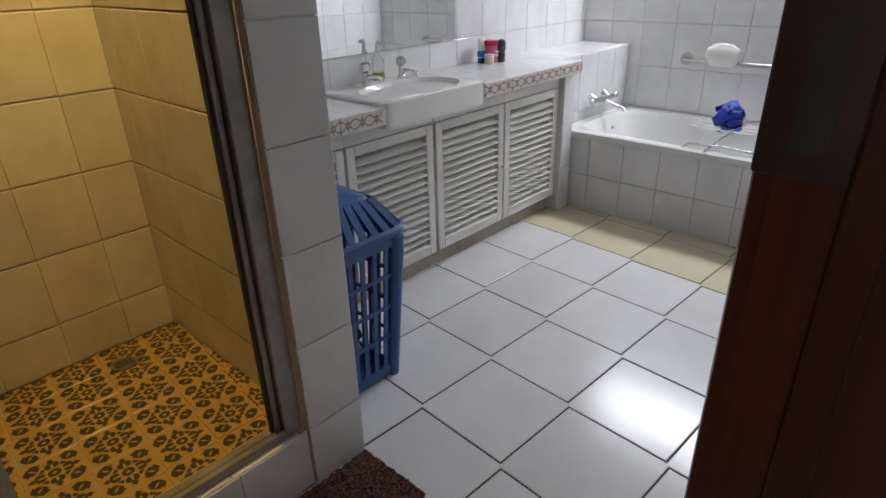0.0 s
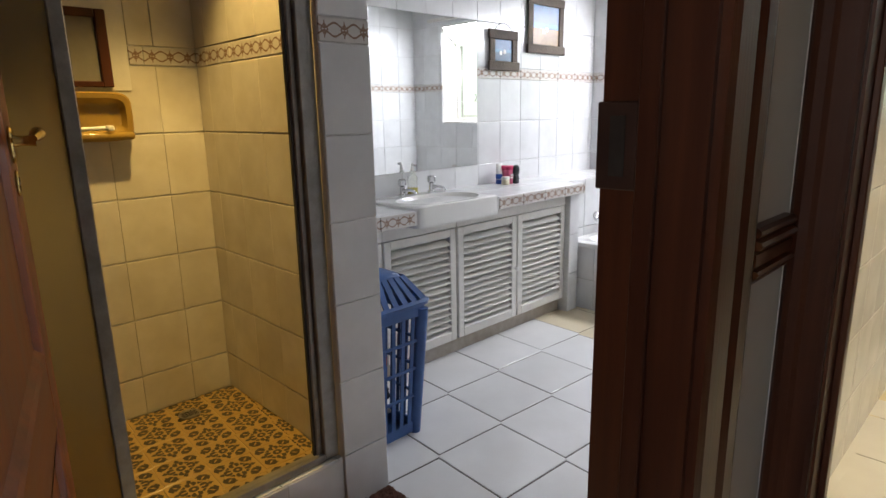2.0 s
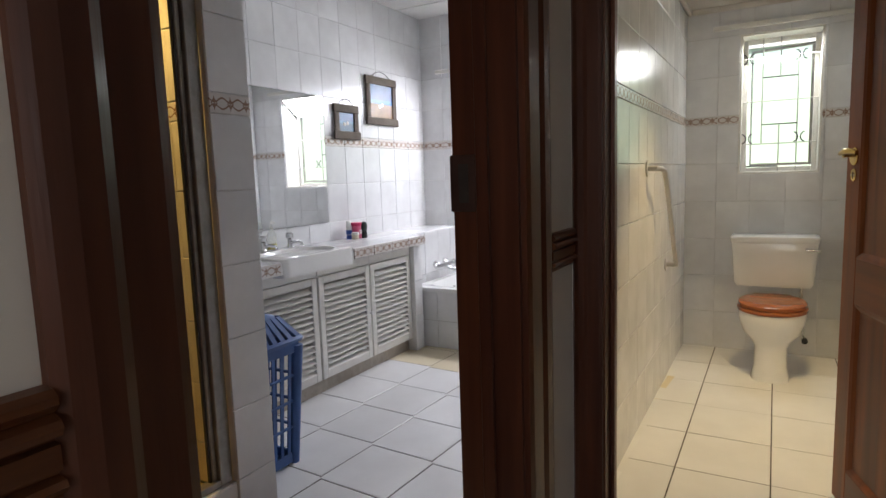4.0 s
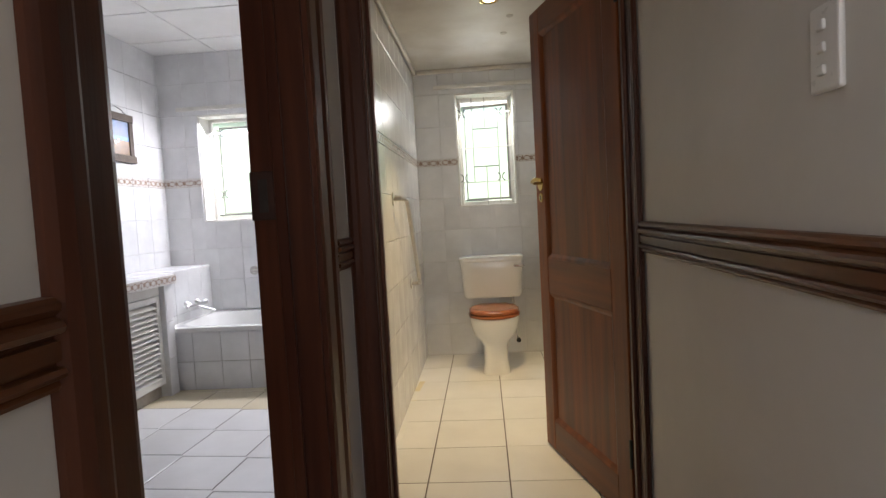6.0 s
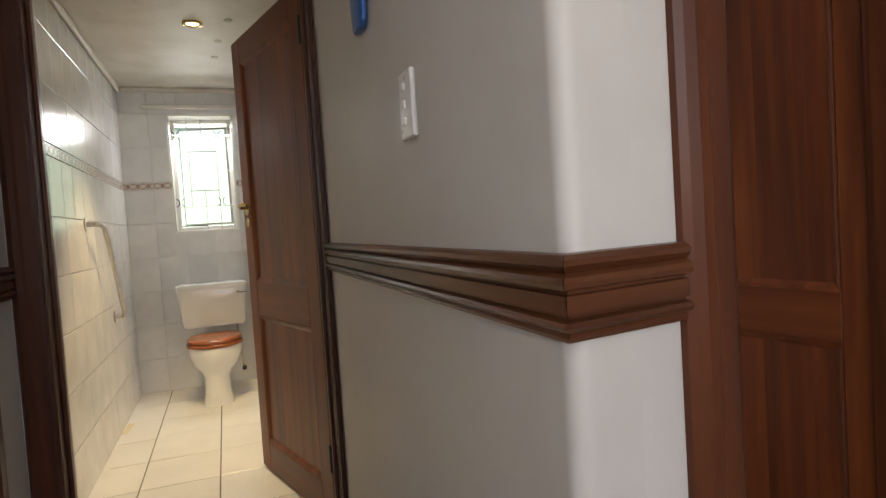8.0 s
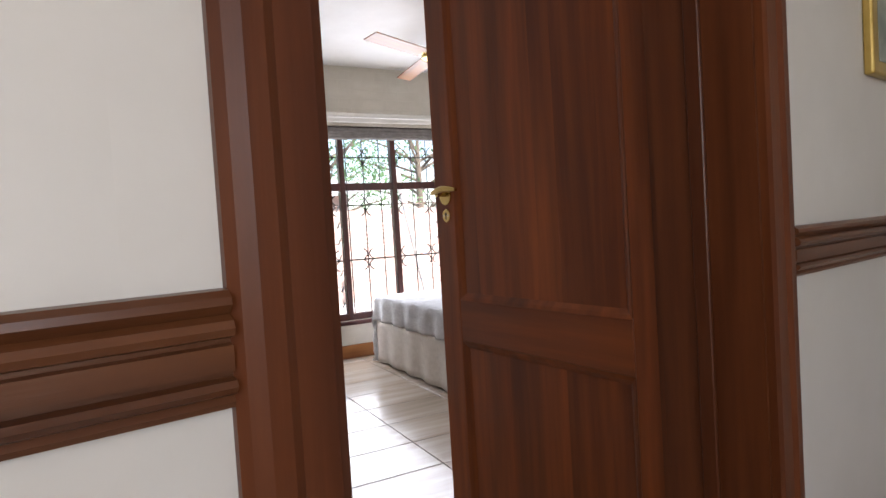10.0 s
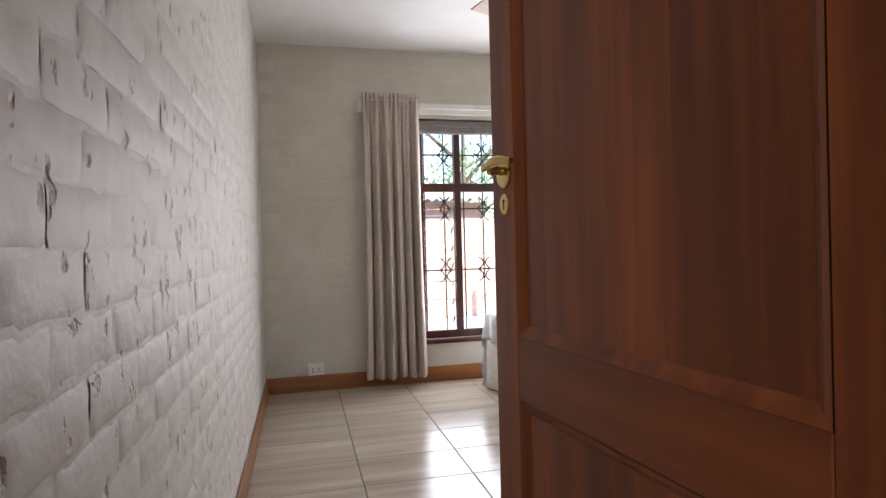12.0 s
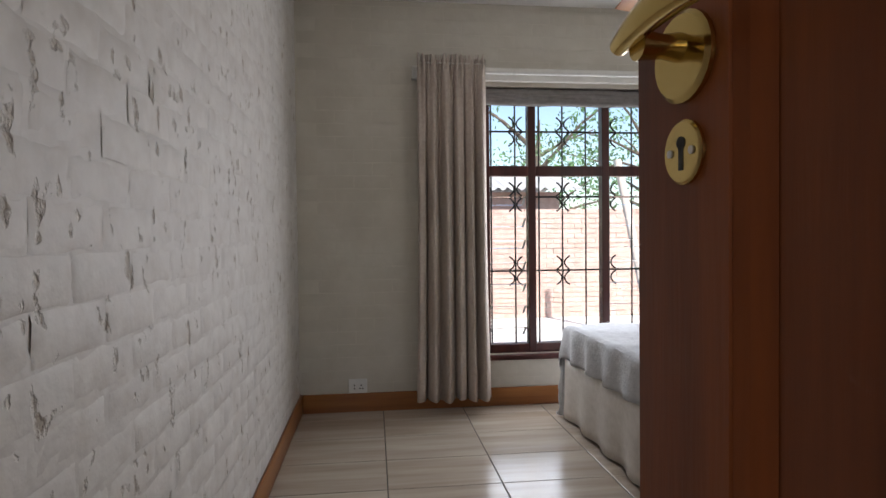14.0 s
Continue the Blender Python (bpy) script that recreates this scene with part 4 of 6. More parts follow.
def louvre_unit(x0, x1, knob):
    """A cabinet unit with one louvred door; front at y=1.672."""
    U = thing("vanity_cabinet", pose(x0, 1.672, 0.0705), "white-painted cabinet with a louvred door under the counter", "cabinet", "vanity cabinets")
    w_ = x1 - x0
    H = CZ - 0.066 - 0.0715
    part("body", B(0.0005, w_ - 0.0005, 0.075, 0.36, 0, H), WHITEPAINT, U)
    part("top_rail", B(0.0, w_, 0.004, 0.0255, H - 0.065, H, 0.002), WHITEPAINT, U)
    D = part("door", B(0.006, 0.046, 0.0, 0.024, 0.02, H - 0.068, 0.003), WHITEPAINT, U)
    part("stile", B(w_ - 0.046, w_ - 0.006, 0.0, 0.024, 0.02, H - 0.068, 0.003), WHITEPAINT, D)
    part("rail", B(0.046, w_ - 0.046, 0.0005, 0.0235, 0.02, 0.072, 0.002), WHITEPAINT, D)
    part("rail", B(0.046, w_ - 0.046, 0.0005, 0.0235, H - 0.108, H - 0.068, 0.002), WHITEPAINT, D)
    z = 0.082
    sm = bmesh.new()
    loft(sm, [[(x, -0.003, -0.015), (x, 0.004, -0.019), (x, 0.046, 0.004), (x, 0.042, 0.010)] for x in (0.046, w_ - 0.046)])
    me = mesh("slat", sm, WHITEPAINT)
    while z < H - 0.112:
        s = new("slat", me); s.parent = D; s.location = (0, 0, z)
        z += 0.0335
    if knob:
        kb = bmesh.new()
        tube(kb, [(knob, 0, 0.31), (knob, -0.012, 0.31), (knob, -0.02, 0.31), (knob, -0.026, 0.31)], [0.006, 0.007, 0.014, 0.009], 14)
        part("knob", kb, WHITEPL, D, "", True)
    return U


louvre_unit(0.92, 1.40, None)
louvre_unit(1.40, 1.88, None)
louvre_unit(1.885, 2.375, 0.470)
louvre_unit(2.375, 2.852, None)
# basin set into the counter
bx, by = 1.842, 1.785
basin = thing("wash_basin", pose(0, 0, 0), "white ceramic basin with a deep front apron set in the counter", "basin")
bb = bmesh.new()
N_ = 48
outer = ell(bx, 1.793, CZ + 0.010, 0.294, 0.20, N_, 12)
outer_low = ell(bx, 1.793, CZ - 0.085, 0.294, 0.20, N_, 12)
rim = ell(bx, 1.793, CZ + 0.016, 0.286, 0.193, N_, 10)
lip = ell(bx + 0.01, by - 0.012, CZ + 0.014, 0.245, 0.150, N_, 2.3)
r1 = ell(bx + 0.01, by - 0.012, CZ - 0.004, 0.232, 0.138, N_, 2.3)
r2_ = ell(bx + 0.01, by, CZ - 0.075, 0.19, 0.105, N_, 2.2)
r3_ = ell(bx + 0.01, by + 0.01, CZ - 0.115, 0.09, 0.055, N_, 2)
loft(bb, [outer_low, outer, rim, lip, r1, r2_, r3_])
part("bowl", bb, CERAMIC, basin, "", True)
part("overflow", tube(bmesh.new(), [(bx - 0.09, by + 0.122, CZ - 0.030), (bx - 0.05, by + 0.128, CZ - 0.030)], 0.008, 10), BLACK, basin, "dark overflow slot")
part("waste", tube(bmesh.new(), [(bx + 0.01, by + 0.01, CZ - 0.114), (bx + 0.01, by + 0.01, CZ - 0.108)], 0.022, 20), CHROME, basin)


def tap(x, y, z, label, name="basin_tap"):
    T = thing(name, pose(x, y, z), label, "tap", "basin taps")
    part("base", tube(bmesh.new(), [(0, 0, 0), (0, 0, 0.012), (0, 0, 0.014), (0, 0, 0.052)], [0.022, 0.022, 0.014, 0.014], 18), CHROME, T, "", True)
    part("spout", tube(bmesh.new(), [(0, -0.005, 0.03), (0.004, -0.035, 0.036), (0.006, -0.065, 0.036), (0.008, -0.088, 0.030), (0.009, -0.094, 0.014)], [0.010, 0.009, 0.008, 0.008, 0.008], 12), CHROME, T, "", True)
    h_ = bmesh.new()
    loft(h_, [ell(0, 0, zz, r_, r_, 16, 3) for zz, r_ in ((0.0525, 0.012), (0.060, 0.021), (0.085, 0.020), (0.092, 0.012))])
    part("handle", h_, CHROME, T, "clear-topped chrome handle", True)
    return T


tap(1.757, 1.942, CZ + 0.0155, "chrome basin tap with a ribbed handle")
tap(1.965, 1.942, CZ + 0.0155, "chrome basin tap with a ribbed handle")
bo = thing("soap_pump_bottle", pose(1.885, 2.005, CZ), "clear pump bottle part-filled with yellow soap by the mirror", "bottle")
part("bottle", loft(bmesh.new(), [ell(0, 0, z, r_, r_, 20) for z, r_ in ((0.0, 0.026), (0.004, 0.029), (0.10, 0.027), (0.125, 0.012), (0.135, 0.012))]), glass("bottle_plastic", 0.08, (0.95, 0.97, 0.93), 0.85), bo, "", True)
part("soap", loft(bmesh.new(), [ell(0, 0, z, r_, r_, 20) for z, r_ in ((0.003, 0.0255), (0.045, 0.0255))]), mat("yellow_soap", (0.62, 0.50, 0.03), (0.70, 0.58, 0.05), 0.2), bo, "yellow liquid soap")
part("pump", tube(bmesh.new(), [(0, 0, 0.1355), (0, 0, 0.16), (0.0, -0.004, 0.17), (0, -0.03, 0.168)], [0.012, 0.006, 0.009, 0.005], 12), WHITEPL, bo)
# mirror
mr_ = thing("mirror", pose(1.70, MY - 0.0075, 0.948), "frameless mirror on the tiled wall above the basin", "mirror")
part("silvering", B(-0.78, 0.753, -0.005, -0.0005, 0, 0.824), MIRROR, mr_)
# toiletries
tu = thing("toothpaste_tube", pose(2.590, 1.990, CZ), "white and blue cream tube standing on its cap", "tube")
part("cap", tube(bmesh.new(), [(0, 0, 0), (0, 0, 0.028)], [0.021, 0.020], 18), mat("blue_cap", (0.02, 0.06, 0.30), (0.03, 0.08, 0.36), 0.3), tu)
part("body", loft(bmesh.new(), [ell(0, 0, z, a, b, 20) for z, a, b in ((0.0285, 0.022, 0.022), (0.06, 0.023, 0.020), (0.125, 0.029, 0.003))]), WHITEPL, tu, "", True)
part("label", loft(bmesh.new(), [ell(0, 0, z, a, b, 20) for z, a, b in ((0.032, 0.0228, 0.0226), (0.062, 0.0236, 0.0206))], True, False, False), mat("blue_label", (0.02, 0.08, 0.38), (0.03, 0.11, 0.45), 0.3), tu, "", True)
pj = thing("pink_jar", pose(2.640, 1.965, CZ), "pink plastic jar with a darker pink lid", "jar")
part("body", loft(bmesh.new(), [ell(0, 0, z, r_, r_, 24) for z, r_ in ((0, 0.036), (0.004, 0.039), (0.082, 0.039), (0.086, 0.036))]), mat("pink_plastic", (0.62, 0.10, 0.20), (0.70, 0.14, 0.25), 0.3), pj, "", True)
part("lid", loft(bmesh.new(), [ell(0, 0, z, r_, r_, 24) for z, r_ in ((0.0865, 0.041), (0.106, 0.041), (0.110, 0.038))]), mat("deep_pink_plastic", (0.50, 0.02, 0.09), (0.58, 0.03, 0.12), 0.3), pj, "", True)
for dz in (0.05, 0.034):
    part("label_bar", B(-0.018, 0.016, -0.0405, -0.0385, dz, dz + 0.010), WHITEPL, pj, "pale lettering too small to read")
cj = thing("cream_jar", pose(2.585, 1.935, CZ), "small cream-coloured jar with a brown label", "jar")
part("body", loft(bmesh.new(), [ell(0, 0, z, r_, r_, 20) for z, r_ in ((0, 0.022), (0.003, 0.025), (0.030, 0.025), (0.032, 0.024))]), mat("cream_plastic", (0.62, 0.55, 0.40), (0.70, 0.63, 0.48), 0.3), cj, "", True)
part("lid", loft(bmesh.new(), [ell(0, 0, z, r_, r_, 20) for z, r_ in ((0.0325, 0.026), (0.046, 0.026), (0.048, 0.024))]), WHITEPL, cj, "", True)
sb = thing("lotion_bottle", pose(2.672, 1.925, CZ), "black bottle with a rounded dark cap", "bottle")
part("body", loft(bmesh.new(), [ell(0, 0, z, r_, r_ * 0.7, 20) for z, r_ in ((0, 0.024), (0.004, 0.027), (0.045, 0.024), (0.05, 0.02))]), mat("black_plastic", (0.012, 0.012, 0.013), (0.02, 0.02, 0.022), 0.25), sb, "", True)
part("cap", loft(bmesh.new(), [ell(0, 0, z, r_, r_ * 0.75, 20) for z, r_ in ((0.0505, 0.020), (0.06, 0.027), (0.09, 0.029), (0.108, 0.022), (0.115, 0.008))]), mat("black_green_plastic", (0.010, 0.018, 0.016), (0.02, 0.03, 0.027), 0.3), sb, "", True)


# pictures
def picture(x0, x1, z0, z1, kind):
    P = thing("framed_picture", pose((x0 + x1) / 2, MY - 0.0075, z0), "beach picture in a rough driftwood frame hung by a cord", "picture", "beach pictures")
    w_, h_ = x1 - x0, z1 - z0
    fw = 0.055
    dw = mat("driftwood_" + kind, (0.07, 0.052, 0.038), (0.13, 0.10, 0.075), 0.8, 3, 0.5, 30, stretch=(2, 9, 2))
    part("frame_slat", B(-w_ / 2 - 0.008, w_ / 2 + 0.01, -0.026, -0.008, 0, fw, 0.004), dw, P)
    part("frame_slat", B(-w_ / 2 - 0.006, w_ / 2 - 0.004, -0.026, -0.008, h_ - fw, h_, 0.004), dw, P)
    for s in (-1, 1):
        part("frame_slat", B(s * (w_ / 2 - fw), s * (w_ / 2 - 0.004), -0.020, -0.007, 0.012, h_ - 0.008, 0.004), dw, P)
    a0, a1, b0, b1 = -w_ / 2 + fw, w_ / 2 - fw, fw, h_ - fw
    hh = b1 - b0
    cols = (("sky", 0.55, 1.0, (0.02, 0.085, 0.22)), ("sea", 0.42, 0.55, (0.025, 0.13, 0.27)), ("sand", 0.0, 0.42, (0.22, 0.12, 0.05) if kind == "large" else (0.02, 0.07, 0.14)))
    for n2, lo, hi, c in cols:
        part(n2, B(a0, a1, -0.012, -0.008, b0 + lo * hh, b0 + hi * hh), mat("picture_" + n2 + kind, [v * 0.8 for v in c], [v * 1.2 for v in c], 0.4, 14), P)
    for dx, dz in ((-0.035, 0.30), (0.0, 0.36)):
        hut = B(a0 + (a1 - a0) / 2 + dx, a0 + (a1 - a0) / 2 + dx + 0.022, -0.0135, -0.0122, b0 + dz * hh, b0 + dz * hh + 0.022)
        part("painted_hut", hut, WHITEPL, P)
    part("cord", tube(bmesh.new(), [(-w_ * 0.32, -0.012, h_ - 0.005), (-w_ * 0.12, -0.008, h_ + 0.035), (w_ * 0.02, -0.006, h_ + 0.045), (w_ * 0.16, -0.008, h_ + 0.034), (w_ * 0.34, -0.012, h_ - 0.005)], 0.0025, 6), BLACK, P)


picture(2.552, 2.822, 1.502, 1.738, "small")
picture(2.922, 3.315, 1.622, 1.972, "large")

# ---- bath ----
TX, TZ = 2.985, 0.44
surround = tagged(part("bath_surround", B(TX, TX + 0.05, BATH_Y + 0.0065, 1.7345, 0, TZ - 0.036), mat("stained_grout", (0.26, 0.23, 0.19), (0.38, 0.35, 0.30), 0.9, 16)), "white tiled front panel of the built-in bath", "bath panel")
tiles(surround, (TX, 0, 0), (0, -1, 0), (0, 0, 1), lines(-1.735, -BATH_Y - 0.008, 0.2, -1.337), [0, 0.198, TZ - 0.034], TILE)
bath = thing("bathtub", pose(0, 0, 0), "white enamelled bathtub built in beneath the window", "bathtub")
bm = bmesh.new()
cx, cy, rx, ry = (TX - 0.012 + WX - 0.008) / 2, (BATH_Y + 0.008 + 1.733) / 2, (WX - 0.008 - TX + 0.012) / 2, (1.733 - BATH_Y - 0.008) / 2
loft(bm, [ell(cx, cy, TZ - 0.034, rx, ry, 64, 60), ell(cx, cy, TZ - 0.006, rx, ry, 64, 60), ell(cx, cy, TZ, rx - 0.008, ry - 0.006, 64, 40), ell(cx, cy, TZ - 0.002, rx - 0.06, ry - 0.055, 64, 7), ell(cx, cy, TZ - 0.02, rx - 0.075, ry - 0.07, 64, 6), ell(cx, cy, 0.16, rx - 0.13, ry - 0.16, 64, 5), ell(cx, cy, 0.10, rx - 0.2, ry - 0.26, 64, 4)], cap0=False)
part("shell", bm, ENAMEL, bath, "", True)
for s in (0,):
    part("grip_rail", tube(bmesh.new(), [(TX + 0.035, 1.05, TZ - 0.004), (TX + 0.045, 1.02, TZ + 0.016), (TX + 0.05, 0.85, TZ + 0.022), (TX + 0.045, 0.70, TZ + 0.016), (TX + 0.035, 0.67, TZ - 0.004)], 0.007, 10), CHROME, bath, "chrome grip rail", True)
part("overflow", tube(bmesh.new(), [(3.44, 1.655, 0.35), (3.44, 1.640, 0.35)], 0.022, 18), CHROME, bath)
mx = thing("bath_mixer", pose(3.37, 1.7285, 0.545), "chrome wall-mounted bath mixer with two handles", "mixer tap")
part("body", tube(bmesh.new(), [(-0.10, -0.045, 0), (-0.04, -0.05, 0), (0.04, -0.05, 0), (0.10, -0.045, 0)], [0.014, 0.019, 0.019, 0.014], 14), CHROME, mx, "", True)
for s in (-1, 1):
    part("inlet", tube(bmesh.new(), [(s * 0.075, 0, 0.012), (s * 0.075, -0.008, 0.012), (s * 0.075, -0.045, 0)], [0.028, 0.026, 0.012], 16), CHROME, mx, "", True)
    part("handle", tube(bmesh.new(), [(s * 0.10, -0.045, 0), (s * 0.12, -0.05, 0.004), (s * 0.135, -0.05, 0.006), (s * 0.155, -0.05, 0.008)], [0.008, 0.020, 0.022, 0.012], 10), CHROME, mx, "", True)
part("spout", tube(bmesh.new(), [(0, -0.05, -0.01), (0.01, -0.10, -0.03), (0.02, -0.16, -0.045), (0.022, -0.175, -0.06)], [0.014, 0.012, 0.012, 0.013], 12), CHROME, mx, "", True)
gr = thing("bath_grab_rail", pose(WX - 0.0065, 1.36, 0.755), "steel grab rail on the tiled wall over the bath", "grab rail")
part("bar", tube(bmesh.new(), [(-0.002, 0, 0), (-0.05, -0.005, 0), (-0.062, -0.03, 0), (-0.062, -0.72, 0), (-0.05, -0.745, 0), (-0.002, -0.75, 0)], 0.0125, 12), STEEL, gr, "", True)
for y in (0, -0.75):
    part("flange", tube(bmesh.new(), [(-0.0005, y, 0), (-0.007, y, 0)], 0.036, 20), STEEL, gr)
bg = bmesh.new()
rng = random.Random(4)
loft(bg, [[(0.03 * math.cos(a) * r_, 0.10 * math.sin(a) * r_ * (1 + 0.12 * math.sin(5 * a + z * 60)), z) for a in [2 * math.pi * k / 24 for k in range(24)]] for z, r_ in ((-0.02, 0.55), (0.0, 0.85), (0.04, 1.0), (0.075, 0.85), (0.10, 0.5), (0.105, 0.15))])
sbag = tagged(new("bathing_cap", mesh("bathing_cap", bg, WHITEPL, True)), "white plastic shower cap hung on the grab rail", "shower cap")
sbag.matrix_basis = pose(WX - 0.072, 1.135, 0.755)
sp = bmesh.new()
for k in range(170):
    p = Vector((rng.gauss(0, 1), rng.gauss(0, 1), rng.gauss(0, 1))).normalized()
    q = p.orthogonal().normalized() * 0.024; r_ = p.cross(q)
    c_ = p * rng.uniform(0.030, 0.052 + 0.034 * abs(noise.noise(p * 3.1)) * 2)
    vs_ = [sp.verts.new(c_ + q * a + r_ * b + p * rng.uniform(-0.014, 0.014)) for a, b in ((-1, -1), (1, -1), (1, 1), (-1, 1))]
    sp.faces.new(vs_)
sponge = tagged(new("bath_sponge", mesh("bath_sponge", sp, mat("blue_net", (0.01, 0.03, 0.28), (0.02, 0.06, 0.42), 0.6, 30))), "blue net bath sponge on the bath rack", "sponge")
sponge.matrix_basis = pose(3.42, 0.97, 0.525)
rk = thing("bath_rack", pose(3.40, 0.0, 0.452), "white wire rack lying across the bath", "bath rack")
for dx in (-0.06, 0.0, 0.06):
    part("wire", tube(bmesh.new(), [(dx, 0.70, 0.0), (dx, 0.78, 0.014), (dx, 1.08, 0.014), (dx, 1.14, 0.02)], 0.005, 8), WHITEPL, rk)
part("cross_wire", tube(bmesh.new(), [(-0.44, 0.92, -0.006), (-0.2, 0.92, 0.010), (0.2, 0.92, 0.010), (0.30, 0.92, -0.006)], 0.005, 8), CHROME, rk)
# towel rail that only the mirror shows
tr = thing("towel_rail", pose(2.2, BATH_Y + 0.0065, 1.12), "chrome towel rail on the tiled partition wall", "towel rail")
part("bar", tube(bmesh.new(), [(-0.25, 0.06, 0), (0.25, 0.06, 0)], 0.008, 10), CHROME, tr)
for s in (-0.24, 0.24):
    part("bracket", tube(bmesh.new(), [(s, 0.0005, 0), (s, 0.008, 0), (s, 0.062, 0)], [0.02, 0.012, 0.010], 12), CHROME, tr)

# ---- laundry basket ----
LB = thing("laundry_basket", pose(1.085, 1.455, 0.0), "tall blue plastic laundry basket with slotted sides and a lid", "laundry basket")
H0 = 0.525
def bw(z, base):   # half-size growing upwards
    return base + 0.030 * z / H0
hx, hy = 0.118, 0.195


def strap(bm_, p, q, across, half):
    """A flat moulded strip from p to q, 2*half wide along the given axis and 5 mm thick."""
    p, q, a_ = Vector(p), Vector(q), Vector(across)
    n_ = (q - p).cross(a_).normalized() * 0.0025
    return loft(bm_, [[c + a_ * half - n_, c + a_ * half + n_, c - a_ * half + n_, c - a_ * half - n_] for c in (p, q)])


for s in (-1, 1):
    for k in range(1, 6):
        t_ = -1 + 2 * k / 6
        part("slat", strap(bmesh.new(), (t_ * bw(0.02, hx), s * bw(0.02, hy), 0.02), (t_ * bw(H0, hx), s * bw(H0, hy), H0), (1, 0, 0), 0.0085), BLUEPL, LB)
    for k in range(1, 10):
        t_ = -1 + 2 * k / 10
        part("slat", strap(bmesh.new(), (s * bw(0.02, hx), t_ * bw(0.02, hy), 0.02), (s * bw(H0, hx), t_ * bw(H0, hy), H0), (0, 1, 0), 0.0085), BLUEPL, LB)
for z, hgt in ((0.004, 0.045), (0.160, 0.013), (0.275, 0.013), (0.390, 0.013), (0.495, 0.050)):
    ring = bmesh.new()
    a, b = bw(z, hx) + 0.006, bw(z, hy) + 0.006
    for x0_, x1_, y0_, y1_ in ((-a, a, -b, -b + 0.012), (-a, a, b - 0.012, b), (-a, -a + 0.012, -b + 0.012, b - 0.012), (a - 0.012, a, -b + 0.012, b - 0.012)):
        box(ring, x0_, x1_, y0_, y1_, z, z + hgt, 0.003)
    part("band", ring, BLUEPL, LB)
for sx in (-1, 1):
    for sy in (-1, 1):
        part("corner", tube(bmesh.new(), [(sx * bw(z, hx) * 0.98, sy * bw(z, hy) * 0.985, z) for z in (0.0, H0)], [0.022, 0.026], 10), BLUEPL, LB, "", True)
part("base", B(-hx, hx, -hy, hy, 0.004, 0.010), BLUEPL, LB)
a, b = bw(H0, hx), bw(H0, hy)
rimb = bmesh.new()
loft(rimb, [ell(0, 0, z, a + e, b + e, 40, 8) for z, e in ((H0 + 0.018, 0.004), (H0 + 0.022, 0.032), (H0 + 0.036, 0.036), (H0 + 0.045, 0.024))], True, False, False)
part("rim", rimb, BLUEPL, LB, "", True)
LID = bmesh.new()
loft(LID, [ell(0, 0, z, a + e, b + f_, 40, 8) for z, e, f_ in ((H0 + 0.1255, -0.048, -0.048), (H0 + 0.138, -0.056, -0.060), (H0 + 0.145, -0.085, -0.10))], True, False, True)
lid = part("lid", LID, BLUEPL, LB, "", True)
for s in (-1, 1):
    for k in range(7):
        t_ = -0.86 + 1.72 * k / 6
        part("lid_rib", strap(bmesh.new(), (t_ * (a + 0.01), s * (b + 0.018), H0 + 0.040), (t_ * (a - 0.045), s * (b - 0.050), H0 + 0.130), (1, 0, 0), 0.0125), BLUEPL, lid)
    for k in range(10):
        t_ = -0.88 + 1.76 * k / 9
        part("lid_rib", strap(bmesh.new(), (s * (a + 0.018), t_ * (b + 0.01), H0 + 0.040), (s * (a - 0.046), t_ * (b - 0.045), H0 + 0.130), (0, 1, 0), 0.0135), BLUEPL, lid)
for k in range(3):
    part("vent", B(-0.05, 0.05, -0.06 + 0.05 * k, -0.045 + 0.05 * k, H0 + 0.1452, H0 + 0.146), BLACK, lid, "dark vent slot in the lid")


def cloth(name, x, y, z, rx_, ry_, rz_, c, label, seed):
    rg_ = random.Random(seed)
    bm_ = bmesh.new()
    bmesh.ops.create_icosphere(bm_, subdivisions=4, radius=1)
    off = Vector((rg_.random() * 9, rg_.random() * 9, 0))
    for v in bm_.verts:
        n3 = noise.noise(v.co * 1.7 + off) * 0.35 + abs(noise.noise(v.co * 4.5 + off)) * 0.28
        v.co = Vector((v.co.x * rx_, v.co.y * ry_, v.co.z * rz_)) * (0.8 + n3)
    o = tagged(new(name, mesh(name, bm_, mat(name + "_cloth%d" % seed, [v * 0.75 for v in c], c, 0.9, 9, 0.4, 60), True)), label, "laundry", "laundry")
    o.matrix_basis = pose(x, y, z)


cloth("crumpled_shirt", 1.085, 1.455, 0.33, 0.095, 0.155, 0.085, (0.48, 0.10, 0.035), "crumpled orange-red shirt inside the laundry basket", 1)
cloth("crumpled_trousers", 1.085, 1.455, 0.19, 0.090, 0.150, 0.085, (0.020, 0.025, 0.045), "crumpled dark trousers inside the laundry basket", 2)
cloth("crumpled_towel", 1.085, 1.455, 0.08, 0.088, 0.145, 0.065, (0.20, 0.19, 0.20), "crumpled grey towel at the bottom of the basket", 3)

